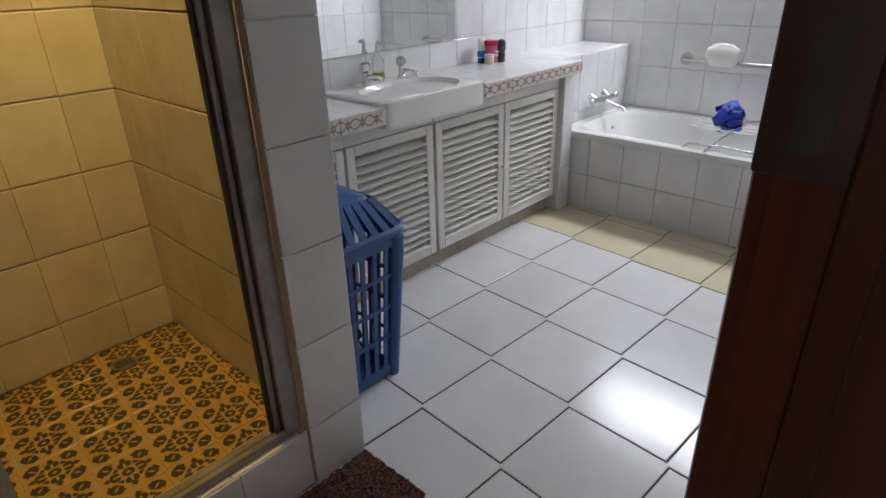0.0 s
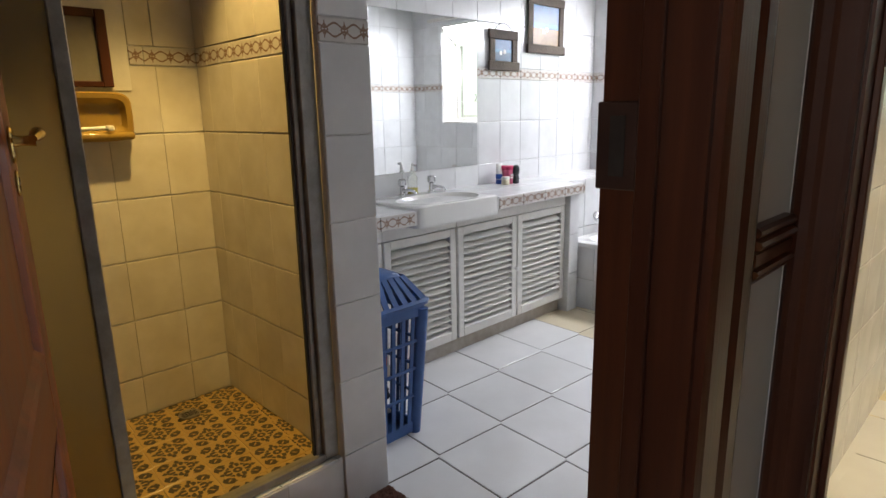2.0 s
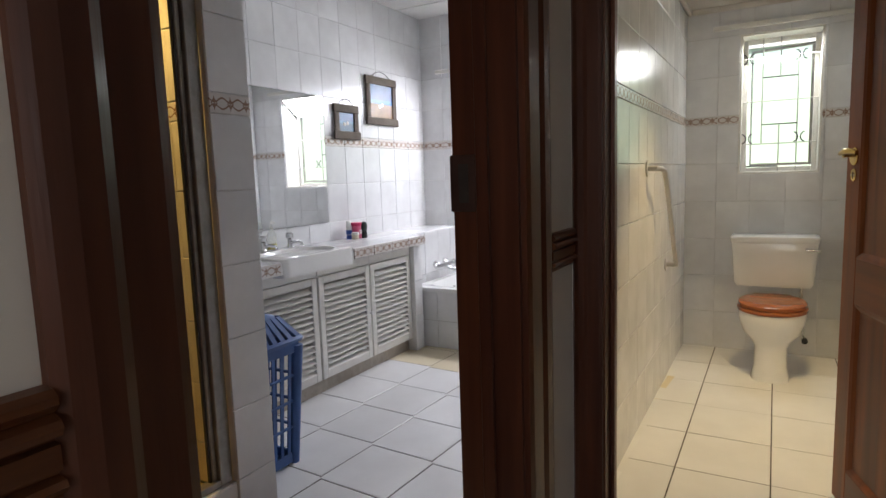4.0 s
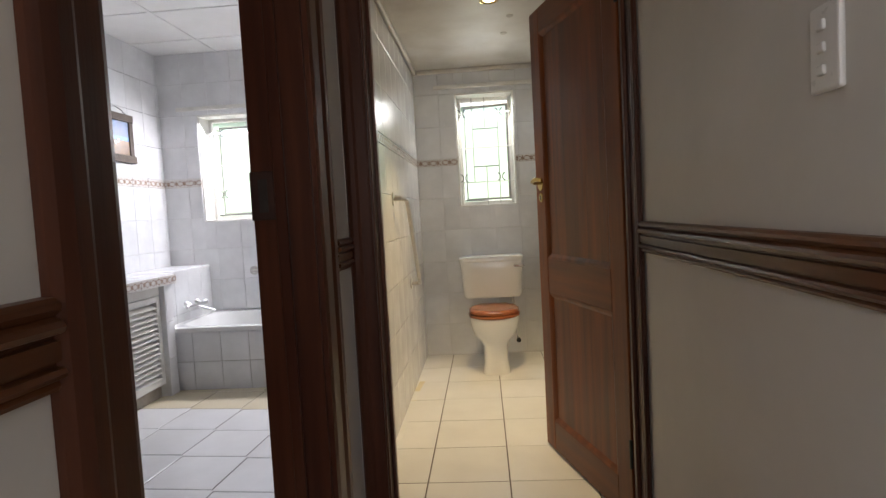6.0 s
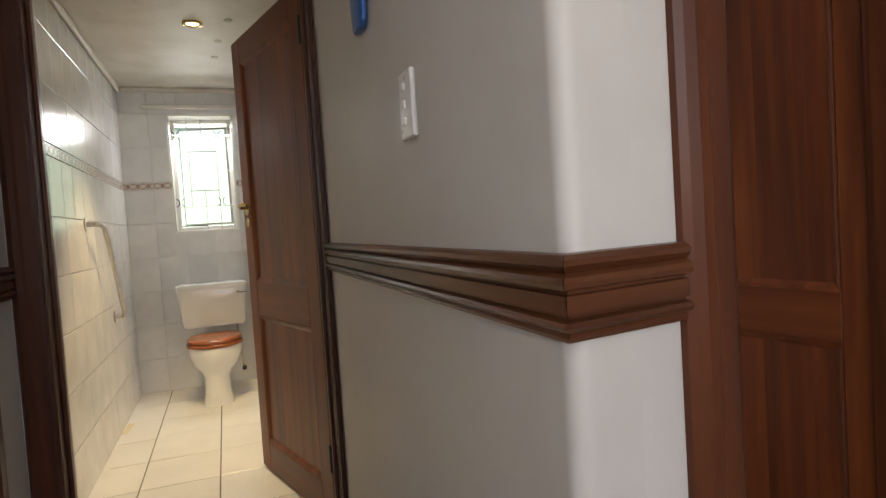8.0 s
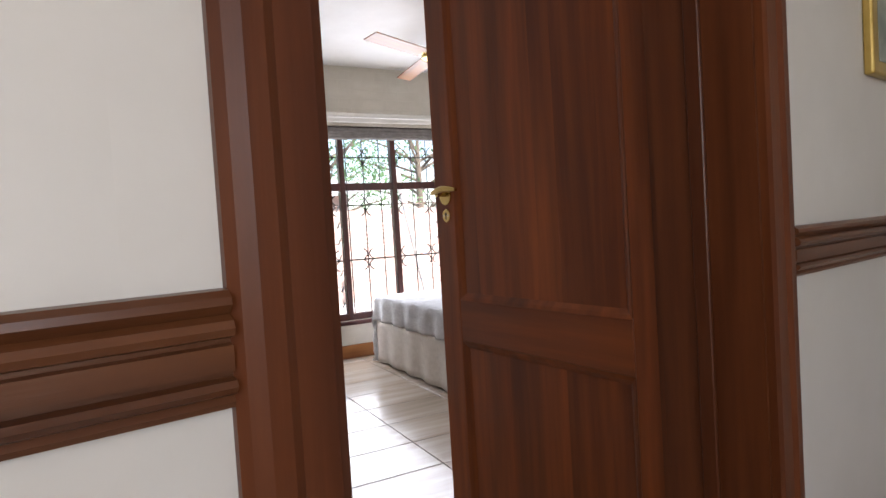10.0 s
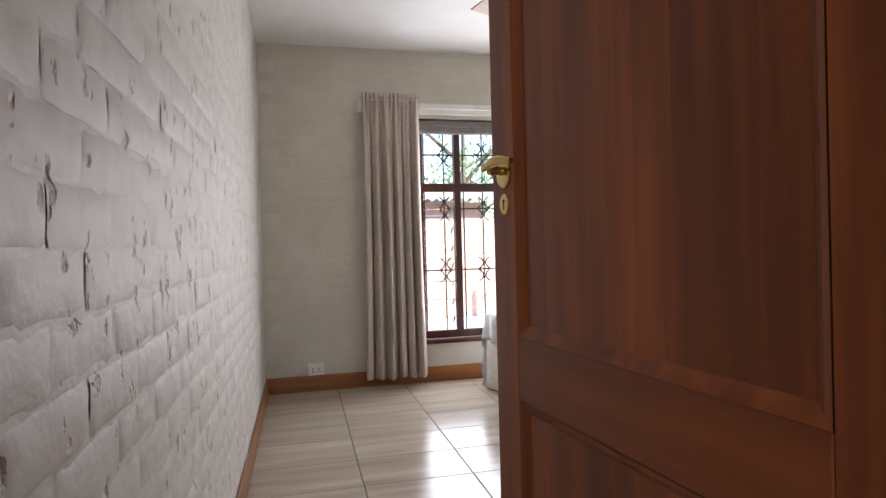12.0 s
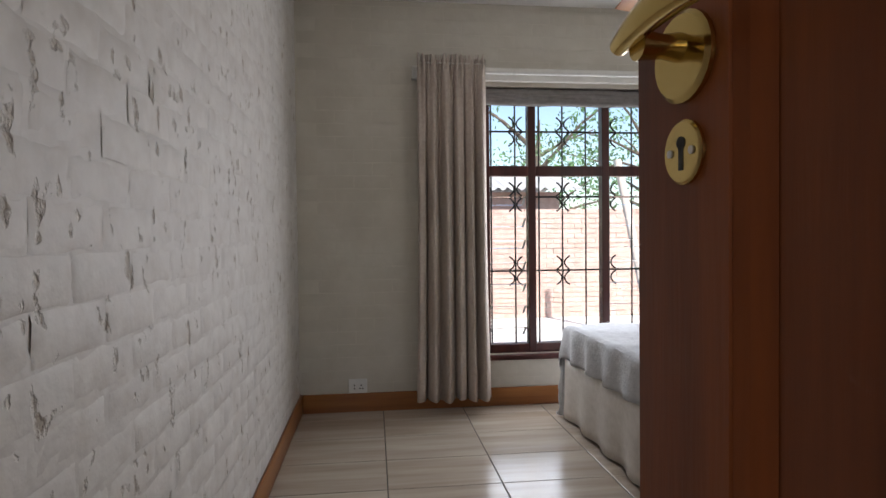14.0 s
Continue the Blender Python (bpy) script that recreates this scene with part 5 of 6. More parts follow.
# bath mat: piled sheet
mt = bmesh.new()
rng = random.Random(8)
NX, NY = 110, 60
def mat_pt(i, j):
    e = min(i, NX - i, j, NY - j)
    return (0.10 + 0.79 * i / NX + rng.uniform(-0.002, 0.002), 0.80 + 0.245 * j / NY + rng.uniform(-0.002, 0.002), 0.0005 if e == 0 else 0.012 + rng.uniform(-0.005, 0.006))
gv = [[mt.verts.new(mat_pt(i, j)) for j in range(NY + 1)] for i in range(NX + 1)]
for i in range(NX):
    for j in range(NY):
        mt.faces.new((gv[i][j], gv[i + 1][j], gv[i + 1][j + 1], gv[i][j + 1]))
tagged(new("bath_mat", mesh("bath_mat", mt, MATBROWN)), "thick brown pile bath mat in front of the shower", "bath mat")

# ---- toilet ----
WCX, WCY = 3.735 - 0.0065, -0.558
cis = thing("toilet", pose(WCX, WCY, 0), "white ceramic toilet with a close cistern and wooden seat", "toilet")
c_ = bmesh.new()
loft(c_, [ell(-0.112, 0, z, a, b, 40, 9) for z, a, b in ((0.475, 0.090, 0.205), (0.50, 0.100, 0.220), (0.74, 0.106, 0.236), (0.748, 0.104, 0.234))])
part("cistern", c_, CERAMIC, cis, "", True)
l_ = bmesh.new()
loft(l_, [ell(-0.114, 0, z, a, b, 40, 9) for z, a, b in ((0.7485, 0.110, 0.242), (0.778, 0.112, 0.246), (0.788, 0.106, 0.240), (0.792, 0.09, 0.225))])
part("cistern_lid", l_, CERAMIC, cis, "", True)
part("flush_lever", tube(bmesh.new(), [(-0.214, -0.175, 0.715), (-0.232, -0.175, 0.715), (-0.238, -0.20, 0.713), (-0.240, -0.245, 0.708)], [0.012, 0.008, 0.007, 0.006], 12), CHROME, cis, "chrome flush lever", True)
p_ = bmesh.new()
pr = [(0.0, -0.53, 0.12, 0.098, 2.6), (0.02, -0.53, 0.118, 0.096, 2.6), (0.08, -0.525, 0.108, 0.084, 2.4), (0.19, -0.52, 0.105, 0.084, 2.2), (0.225, -0.51, 0.125, 0.105, 2.1), (0.27, -0.485, 0.18, 0.150, 2.1), (0.33, -0.475, 0.212, 0.170, 2.1), (0.375, -0.472, 0.226, 0.176, 2.1), (0.392, -0.472, 0.222, 0.172, 2.1)]
loft(p_, [ell(cx_, 0, z, a, b, 36, pp) for z, cx_, a, b, pp in pr])
box(p_, -0.30, -0.02, -0.10, 0.10, 0.18, 0.392, 0.02, 2)
part("pan", p_, CERAMIC, cis, "", True)
st_ = bmesh.new()
loft(st_, [ell(-0.470, 0, z, a, b, 40, 2.2) for z, a, b in ((0.3935, 0.222, 0.176), (0.397, 0.230, 0.183), (0.412, 0.230, 0.183), (0.416, 0.224, 0.177))])
part("seat", st_, SEATWOOD, cis, "varnished reddish wooden seat", True)
lw_ = bmesh.new()
loft(lw_, [ell(-0.465, 0, z, a, b, 40, 2.2) for z, a, b in ((0.4185, 0.214, 0.170), (0.422, 0.222, 0.177), (0.438, 0.222, 0.177), (0.444, 0.212, 0.168), (0.446, 0.16, 0.12))])
part("lid", lw_, SEATWOOD, cis, "varnished reddish wooden lid", True)
for s in (-1, 1):
    part("hinge", tube(bmesh.new(), [(-0.245, s * 0.08 - 0.02, 0.432), (-0.245, s * 0.08 + 0.02, 0.432)], 0.010, 10), BRASS, cis)
vv = thing("stop_valve", pose(WCX - 0.0, -0.745, 0.12), "small metal stop valve and pipe behind the toilet", "valve")
part("pipe", tube(bmesh.new(), [(-0.0005, 0, 0), (-0.05, 0, 0), (-0.06, 0.01, 0.03), (-0.06, 0.03, 0.36)], 0.008, 8), CHROME, vv)
part("wheel", tube(bmesh.new(), [(-0.05, 0, -0.005), (-0.085, -0.0, -0.005)], 0.018, 12), BLACK, vv)
gb = thing("toilet_grab_rail", pose(0, WC_Y - 0.0065, 0), "bent steel grab rail on the tiled toilet wall", "grab rail")
part("bar", tube(bmesh.new(), [(2.32, -0.001, 1.228), (2.32, -0.045, 1.228), (2.345, -0.062, 1.226), (2.42, -0.066, 1.215), (2.47, -0.066, 1.17), (2.80, -0.066, 0.75), (2.84, -0.066, 0.705), (2.88, -0.064, 0.69), (2.905, -0.045, 0.685), (2.905, -0.001, 0.685)], 0.0125, 12), STEEL, gb, "", True)
for x, z in ((2.32, 1.228), (2.905, 0.685)):
    part("flange", tube(bmesh.new(), [(x, -0.0005, z), (x, -0.007, z)], 0.036, 20), STEEL, gb)
dl = thing("toilet_downlight", pose(2.267, -0.60, 2.25), "round brass-rimmed ceiling downlight, lit", "ceiling light")
rg = bmesh.new()
loft(rg, [ell(0, 0, z, r_, r_, 28) for z, r_ in ((-0.0005, 0.052), (-0.010, 0.050), (-0.012, 0.040), (-0.004, 0.034), (-0.003, 0.033))], True, False, False)
part("rim", rg, BRASS, dl, "", True)
em = bpy.data.materials.new("lit_bulb"); em.use_nodes = True
eb = em.node_tree.nodes["Principled BSDF"]
eb.inputs["Emission Color"].default_value = (1, 0.78, 0.40, 1); eb.inputs["Emission Strength"].default_value = 3.0
part("bulb", tube(bmesh.new(), [(0, 0, -0.002), (0, 0, -0.006)], 0.031, 24), em, dl, "glowing warm bulb")
for x, y in ((2.201, -0.778), (2.556, -0.723), (2.887, -0.699)):
    dl2 = tagged(new("ceiling_stud", mesh("ceiling_stud", loft(bmesh.new(), [ell(0, 0, z, r_, r_ * 0.7, 20) for z, r_ in ((2.2497, 0.03), (2.2465, 0.026))]), mat("faded_stud", (0.42, 0.37, 0.30), (0.50, 0.45, 0.38), 0.6))), "small dull round patch on the toilet ceiling", "patch", "ceiling patches")
    dl2.matrix_basis = pose(x, y, 0)

# ---- hall fittings ----
SW = thing("light_switch", pose(-0.075, HALLR_Y, 1.277), "white three-lever light switch plate on the hall wall", "light switch")
part("plate", B(-0.036, 0.036, 0.0003, 0.011, 0, 0.122, 0.004, 2), WHITEPL, SW)
for k in range(3):
    part("lever", B(-0.010, 0.010, 0.0112, 0.018, 0.022 + k * 0.031, 0.038 + k * 0.031, 0.004, 2), WHITEPL, SW)
bl = bmesh.new()
loft(bl, [ell(0, 0.012, z, r_, 0.010, 20, 3) for z, r_ in ((0, 0.03), (0.01, 0.05), (0.16, 0.075), (0.30, 0.08))])
blue = tagged(new("wall_plaque", mesh("wall_plaque", bl, mat("bright_blue_paint", (0.02, 0.12, 0.42), (0.03, 0.16, 0.52), 0.35), True)), "bright blue plaque hanging high on the hall wall", "plaque")
blue.matrix_basis = pose(0.23, HALLR_Y, 1.57)
fp = thing("hall_picture", SK @ pose(0, -1.62, 1.40), "gold-framed picture on the hall wall", "picture")
part("frame", B(-0.022, -0.0005, -0.28, 0.0, 0, 0.42, 0.006, 2), mat("gold_frame", (0.40, 0.27, 0.06), (0.52, 0.36, 0.10), 0.35, 12, metal=0.4), fp)
part("canvas", B(-0.0235, -0.0222, -0.25, -0.03, 0.03, 0.39), mat("pale_canvas", (0.20, 0.23, 0.20), (0.36, 0.37, 0.30), 0.7, 12), fp)

# ---- bedroom ----
tiles(floor_bed, (0, 0, -0.006), (1, 0, 0), (0, 1, 0), lines(-0.28, BED_X, 0.342, 2.79), lines(-5.2, BRICK_Y, 0.508, -1.848), BTILE, gap=0.005)


def skirting(name, bm_, m, label):
    return tagged(part(name, bm_, m), label, "baseboard", "", "structure")


skirting("baseboard", B(-0.01, BED_X - 0.0005, BRICK_Y - 0.016, BRICK_Y - 0.001, 0.0005, 0.118, 0.004), SKIRTWOOD, "varnished brown timber skirting along the brick wall")
skirting("baseboard", B(BED_X - 0.02, BED_X - 0.0065, -5.19, BRICK_Y - 0.017, 0.0005, 0.118, 0.004), SKIRTWOOD_Y, "varnished brown timber skirting under the window")
so = thing("wall_socket", pose(BED_X - 0.0065, -1.69, 0.118), "white double wall socket just above the skirting", "socket")
part("plate", B(-0.012, 0, -0.058, 0.058, 0, 0.09, 0.004, 2), WHITEPL, so)
for dy, dz in ((-0.03, 0.03), (-0.012, 0.03), (-0.021, 0.05), (0.022, 0.05), (0.022, 0.03)):
    part("hole", tube(bmesh.new(), [(-0.0121, dy, dz), (-0.0128, dy, dz)], 0.005, 10), BLACK, so)
part("socket_switch", B(-0.017, -0.0122, 0.015, 0.03, 0.058, 0.074, 0.002), WHITEPL, so)

dlin = thing("door_lining", pose(-0.02, BRICK_Y - 0.004, 0), "varnished red-brown timber lining with a steel strike plate", "door lining")
part("board", B(-0.30, 0.0, -0.014, 0, 0, 2.04, 0.004), FRAMEWOOD, dlin)
part("strike_plate", B(-0.045, -0.02, -0.0165, -0.0142, 1.10, 1.20, 0.001), ALU, dlin, "steel strike plate")
part("edge_strip", B(0.0005, 0.018, -0.010, 0, 0, 2.04, 0.003), WHITEPAINT, dlin, "pale painted edge")

# window of the bedroom
WINDARK = wood("mahogany_window_paint", (0.055, 0.014, 0.012), (0.10, 0.028, 0.022), (0.03, 0.008, 0.008), 0.35)
y0, y1, z0, z1 = EW
bwn = tagged(thing("bedroom_window", pose(4.06, 0, 0), "mahogany-stained timber window with louvres and burglar bars", "window"), kind="structure")
part("window_sill", B(-0.10, 0.10, y0 - 0.03, y1 + 0.03, z0 - 0.035, z0 - 0.0005, 0.006), WINDARK, bwn)
ys = [(y1 - 0.055, y1), (-2.862, -2.812), (-3.365, -3.315), (-3.87, -3.82), (y0, y0 + 0.055)]
for a, b in ys:
    part("mullion", B(-0.035, 0.035, a, b, z0, z1, 0.004), WINDARK, bwn)
spans = [(-2.812, y1 - 0.055), (-3.315, -2.862), (-3.82, -3.365), (y0 + 0.055, -3.87)]
for a, b in spans:
    for lo, hi in ((z0, z0 + 0.055), (1.49, 1.555), (z1 - 0.05, z1)):
        part("rail", B(-0.033, 0.033, a, b, lo, hi, 0.003), WINDARK, bwn)
    for lo, hi in ((z0 + 0.055, 1.49), (1.555, z1 - 0.05)):
        g = part("pane", B(0.0, 0.004, a, b, lo, hi), GLASS, bwn)
        g.visible_shadow = False
# side louvre blades in two of the lights
for a, b in (spans[0], spans[2]):
    for k in range(7):
        g = part("louvre_blade", B(-0.04, 0.04, a + 0.004, b - 0.004, -0.0025, 0.0025), GLASS, bwn, "clear glass louvre blade", at=pose(0.055, 0, z0 + 0.13 + k * 0.145, 0, 38, 0))
        g.visible_shadow = False
        for e in (a + 0.01, b - 0.01):
            part("louvre_clip", B(-0.045, 0.045, e - 0.006, e + 0.006, -0.006, 0.006, 0.002), STEEL, bwn, "", at=pose(0.055, 0, z0 + 0.13 + k * 0.145, 0, 38, 0))
# burglar bars with scrolls, outside the glass
gl = thing("burglar_grille", pose(4.155, 0, 0), "black wrought-iron burglar grille with curled ornaments", "grille")
for z in (0.86, 1.36, 1.80):
    part("flat_bar", B(-0.004, 0.004, y0 + 0.01, y1 - 0.01, z - 0.006, z + 0.006), BLACK, gl)
yb = y1 - 0.09
ks = 0
while yb > y0 + 0.03:
    part("upright", tube(bmesh.new(), [(0.006, yb, z0 + 0.01), (0.006, yb, z1 - 0.01)], 0.006, 6), BLACK, gl)
    if ks % 2 == 1:
        for z in (0.86, 1.36, 1.80):
            sc = bmesh.new()
            for sy in (-1, 1):
                for sz in (-1, 1):
                    tube(sc, [(-0.004, yb + sy * (0.009 + 0.036 * q * q), z + sz * (0.052 + 0.046 * q)) for q in [-1 + k / 4 for k in range(9)]], 0.0058, 6)
            part("curl", sc, BLACK, gl, "curled iron ornament")
    yb -= 0.165; ks += 1
# roller blind, rail and curtain
bd = thing("roller_blind", pose(BED_X + 0.025, (y0 + y1) / 2, 1.94), "grey bunched fabric blind at the top of the window", "blind")
for k in range(4):
    part("fold", tube(bmesh.new(), [(0.0 + 0.004 * (k % 2), -0.80 + 0.16 * j, 0.018 + 0.026 * k + 0.003 * math.sin(j * 2.1 + k)) for j in range(11)], 0.017, 8), mat("grey_blind_cloth%d" % k, (0.20, 0.185, 0.175), (0.27, 0.25, 0.24), 0.9, 20), bd, "", True)
rl = thing("curtain_rail", pose(BED_X - 0.0065, 0, 2.085), "white painted pelmet board with a curtain rail", "curtain rail")
part("board", B(-0.028, 0, -4.4, -2.05, 0.0, 0.085, 0.004), WHITEPAINT, rl)
part("track", B(-0.085, -0.065, -4.4, -2.09, 0.03, 0.045, 0.003), WHITEPL, rl)
part("track_bracket", B(-0.066, -0.0285, -2.5, -2.48, 0.03, 0.045), WHITEPL, rl)


def curtain(ya, yb_, label):
    C = thing("curtain", pose(BED_X - 0.085, 0, 0), label, "curtain")
    cb = bmesh.new()
    NU, NV = 150, 26
    rows_ = []
    for j in range(NV + 1):
        v = j / NV
        z = 2.205 - v * 2.13
        row = []
        for i in range(NU + 1):
            u = i / NU
            amp = 0.010 + 0.042 * min(1, v * 2.2)
            ph = u * 2 * math.pi * 5.5 + 0.6 * math.sin(u * 9) + 0.25 * math.sin(v * 3 + u * 5)
            x = -0.02 - amp * math.sin(ph) - 0.010 * math.sin(ph * 2.3 + 1)
            if v < 0.06: x -= 0.012 * math.sin(u * 2 * math.pi * 19) * (1 - v / 0.06 * 0.5)
            spread = 1 + 0.10 * v - 0.05 * math.sin(v * math.pi)
            y = ya + (yb_ - ya) * (0.5 + (u - 0.5) * spread) + 0.006 * math.sin(ph + 1.2)
            row.append(cb.verts.new((x, y, z + (0.020 * math.sin(u * 2 * math.pi * 21) if j == 0 else 0) + 0.008 * math.sin(u * 13) * (v > 0.97))))
        rows_.append(row)
    for q, r in zip(rows_, rows_[1:]):
        for k in range(NU): cb.faces.new((q[k], q[k + 1], r[k + 1], r[k]))
    o = part("cloth", cb, CURTAIN, C, "", True)
    md = o.modifiers.new("thickness", 'SOLIDIFY'); md.thickness = 0.004
    tp = bmesh.new()
    tube(tp, [(-0.034 - 0.008 * math.sin(k * 1.7), ya + (yb_ - ya) * k / 60, 2.165 + 0.003 * math.sin(k * 2.2)) for k in range(61)], 0.004, 6)
    part("heading_tape", tp, SKIRTCLOTH, C, "gathered heading tape", True)


curtain(-2.085, -2.50, "beige pleated floor-length curtain beside the window")

# bed
BX0, BX1, BY0, BY1 = 1.75, 3.66, -4.45, -2.93
bed = thing("bed", pose(0, 0, 0), "made bed with a pale quilt over a white valance", "bed")
part("base", B(BX0 + 0.03, BX1 - 0.03, BY0, BY1 - 0.03, 0.08, 0.34, 0.02, 2), SKIRTCLOTH, bed)
part("mattress", B(BX0 + 0.01, BX1 - 0.01, BY0, BY1 - 0.02, 0.3405, 0.545, 0.05, 3), SKIRTCLOTH, bed)
for sx in (BX0 + 0.1, BX1 - 0.1):
    for sy in (BY0 + 0.1, BY1 - 0.12):
        part("leg", B(sx - 0.025, sx + 0.025, sy - 0.025, sy + 0.025, 0, 0.079), DARKWOOD, bed)
# valance round three sides
vb = bmesh.new()
path = [(BX0, BY0), (BX0, BY1), (BX1, BY1), (BX1, BY0)]
pts = []
for (ax_, ay_), (cx2, cy2) in zip(path, path[1:]):
    n = int(math.hypot(cx2 - ax_, cy2 - ay_) / 0.02)
    nx_, ny_ = -(cy2 - ay_), (cx2 - ax_)
    ln = math.hypot(nx_, ny_); nx_, ny_ = nx_ / ln, ny_ / ln
    for k in range(n):
        pts.append((ax_ + (cx2 - ax_) * k / n, ay_ + (cy2 - ay_) * k / n, nx_, ny_))
rows_ = []
for j in range(9):
    v = j / 8
    row = []
    for k, (px_, py_, nx_, ny_) in enumerate(pts):
        w_ = 0.004 + v * (0.012 * math.sin(k * 0.42) + 0.010 * noise.noise(Vector((k * 0.11, v * 2, 3))))
        row.append(vb.verts.new((px_ + nx_ * w_, py_ + ny_ * w_, 0.36 - v * 0.345)))
    rows_.append(row)
for q, r in zip(rows_, rows_[1:]):
    for k in range(len(pts) - 1): vb.faces.new((q[k], q[k + 1], r[k + 1], r[k]))
vo = part("valance", vb, SKIRTCLOTH, bed, "white gathered valance", True)
vo.modifiers.new("thickness", 'SOLIDIFY').thickness = 0.003
# quilt
qb = bmesh.new()
NX, NY = 90, 80
over = 0.20
def drop(d):
    if d <= 0: return 0.0, 0.0
    b_ = min(d, 0.05)
    return 0.03 * math.sin(b_ / 0.05 * math.pi / 2) + 0.035 * max(0, d - 0.05), -(0.03 * (1 - math.cos(b_ / 0.05 * math.pi / 2)) + max(0, d - 0.05))
gv = []
for i in range(NX + 1):
    row = []
    for j in range(NY + 1):
        x = BX0 - 0.0 + (BX1 + 0.62 - BX0) * i / NX
        y = BY0 + (BY1 + over - BY0) * j / NY
        dx, dz1 = drop(x - (BX1 - 0.02))
        dy, dz2 = drop(y - (BY1 - 0.02))
        xx = min(x, BX1 - 0.02) + dx
        yy = min(y, BY1 - 0.02) + dy
        zz = 0.565 + max(dz1 + dz2, -0.545)
        nz = noise.noise(Vector((x * 4, y * 4, 0))) * 0.014 + abs(noise.noise(Vector((x * 11, y * 11, 2)))) * 0.010
        if dz2 < -0.02: yy += 0.018 * math.sin(x * 26) * min(1, -dz2 * 5)
        if dz1 < -0.02: xx += 0.022 * math.sin(y * 22) * min(1, -dz1 * 5)
        row.append(qb.verts.new((xx, yy + (nz if dz2 < 0 else 0), zz + (nz if dz1 + dz2 > -0.03 else 0))))
    gv.append(row)
for i in range(NX):
    for j in range(NY): qb.faces.new((gv[i][j], gv[i + 1][j], gv[i + 1][j + 1], gv[i][j + 1]))
quilt = tagged(new("quilt", mesh("quilt", qb, BEDSPREAD, True)), "pale grey quilt hanging over the bed's side and foot", "quilt")
quilt.modifiers.new("thickness", 'SOLIDIFY').thickness = 0.008
# ceiling fan
fan = thing("ceiling_fan", pose(2.75, -3.15, 2.345), "brass and wood ceiling fan at rest", "ceiling fan")
part("rod", tube(bmesh.new(), [(0, 0, 0.06), (0, 0, 0.234)], 0.012, 10), BRASS, fan)
part("motor", loft(bmesh.new(), [ell(0, 0, z, r_, r_, 24) for z, r_ in ((-0.04, 0.05), (-0.02, 0.09), (0.04, 0.09), (0.06, 0.04))]), BRASS, fan, "", True)
for k in range(3):
    part("blade", B(0.12, 0.66, -0.06, 0.06, -0.004, 0.004, 0.003), SKIRTWOOD, fan, "", at=pose(0, 0, 0.0, 0, 0, 115 + 120 * k) @ pose(0, 0, 0, 10, 0, 0))
    part("blade_arm", B(0.085, 0.13, -0.02, 0.02, -0.006, 0.002), BRASS, fan, "", at=pose(0, 0, 0, 0, 0, 115 + 120 * k))

# ---- yard beyond the bedroom window ----
RED = mat("red_garden_brick", (0.45, 0.30, 0.25), (0.57, 0.42, 0.37), 0.85, 6, 0.3, 30, c3=(0.6, 0.48, 0.40), s3=4.0)
YG = -0.15


def brick_sheet(x, ya, yb_, za, zb, bl_=0.222, bh=0.075, jt=0.012):
    vs_, fs_ = [], []
    r = 0
    z = za
    rg_ = random.Random(3)
    while z < zb - 0.02:
        y = ya - (bl_ / 2 if r % 2 else 0)
        while y < yb_:
            a, b = max(y, ya), min(y + bl_ - jt, yb_)
            if b - a > 0.03:
                d = rg_.uniform(0.004, 0.014)
                k = len(vs_)
                vs_ += [(x, a, z), (x, b, z), (x, b, z + bh - jt), (x, a, z + bh - jt), (x - d, a, z), (x - d, b, z), (x - d, b, z + bh - jt), (x - d, a, z + bh - jt)]
                fs_ += [(k + 4, k + 7, k + 6, k + 5), (k, k + 4, k + 5, k + 1), (k + 3, k + 2, k + 6, k + 7), (k, k + 3, k + 7, k + 4), (k + 1, k + 5, k + 6, k + 2)]
            y += bl_
        z += bh; r += 1
    me = bpy.data.meshes.new("bricks"); me.from_pydata(vs_, [], fs_); me.materials.append(RED)
    return me


gw = thing("garden_wall", pose(0, 0, YG), "red face-brick garden wall in sunlight", "wall")
part("core", B(9.0, 9.2, -9.5, 1.0, 0, 1.62), mat("garden_mortar", (0.45, 0.41, 0.36), (0.55, 0.50, 0.45), 0.9), gw)
ob = new("brickwork", brick_sheet(8.999, -9.5, 1.0, 0.01, 1.62)); ob.parent = gw; ob["kind"] = "stuff"
sh = thing("garden_shed", pose(11.0, -3.4, YG), "low brick outbuilding with a corrugated roof", "outbuilding")
part("wall", B(-0.8, 1.2, -1.6, 1.8, 0, 2.0), RED, sh)
rf = bmesh.new()
loft(rf, [[(x_, y_, z_ + 0.03 * math.sin(y_ * 40)) for y_ in [-1.9 + 0.04 * k for k in range(101)]] for x_, z_ in ((-1.25, 2.02), (0.3, 2.42), (1.5, 2.05))], False, False, False)
part("roof", rf, mat("galvanised_roof", (0.45, 0.44, 0.42), (0.55, 0.54, 0.52), 0.5, 5), sh)
tp = thing("leaning_pole", pose(7.0, -5.0, YG), "pale timber pole leaning in the yard", "pole")
part("pole", tube(bmesh.new(), [(0, -0.12, 0), (0.5, 0.10, 2.2)], 0.05, 10), mat("pale_pole", (0.5, 0.45, 0.40), (0.6, 0.55, 0.5), 0.8), tp)


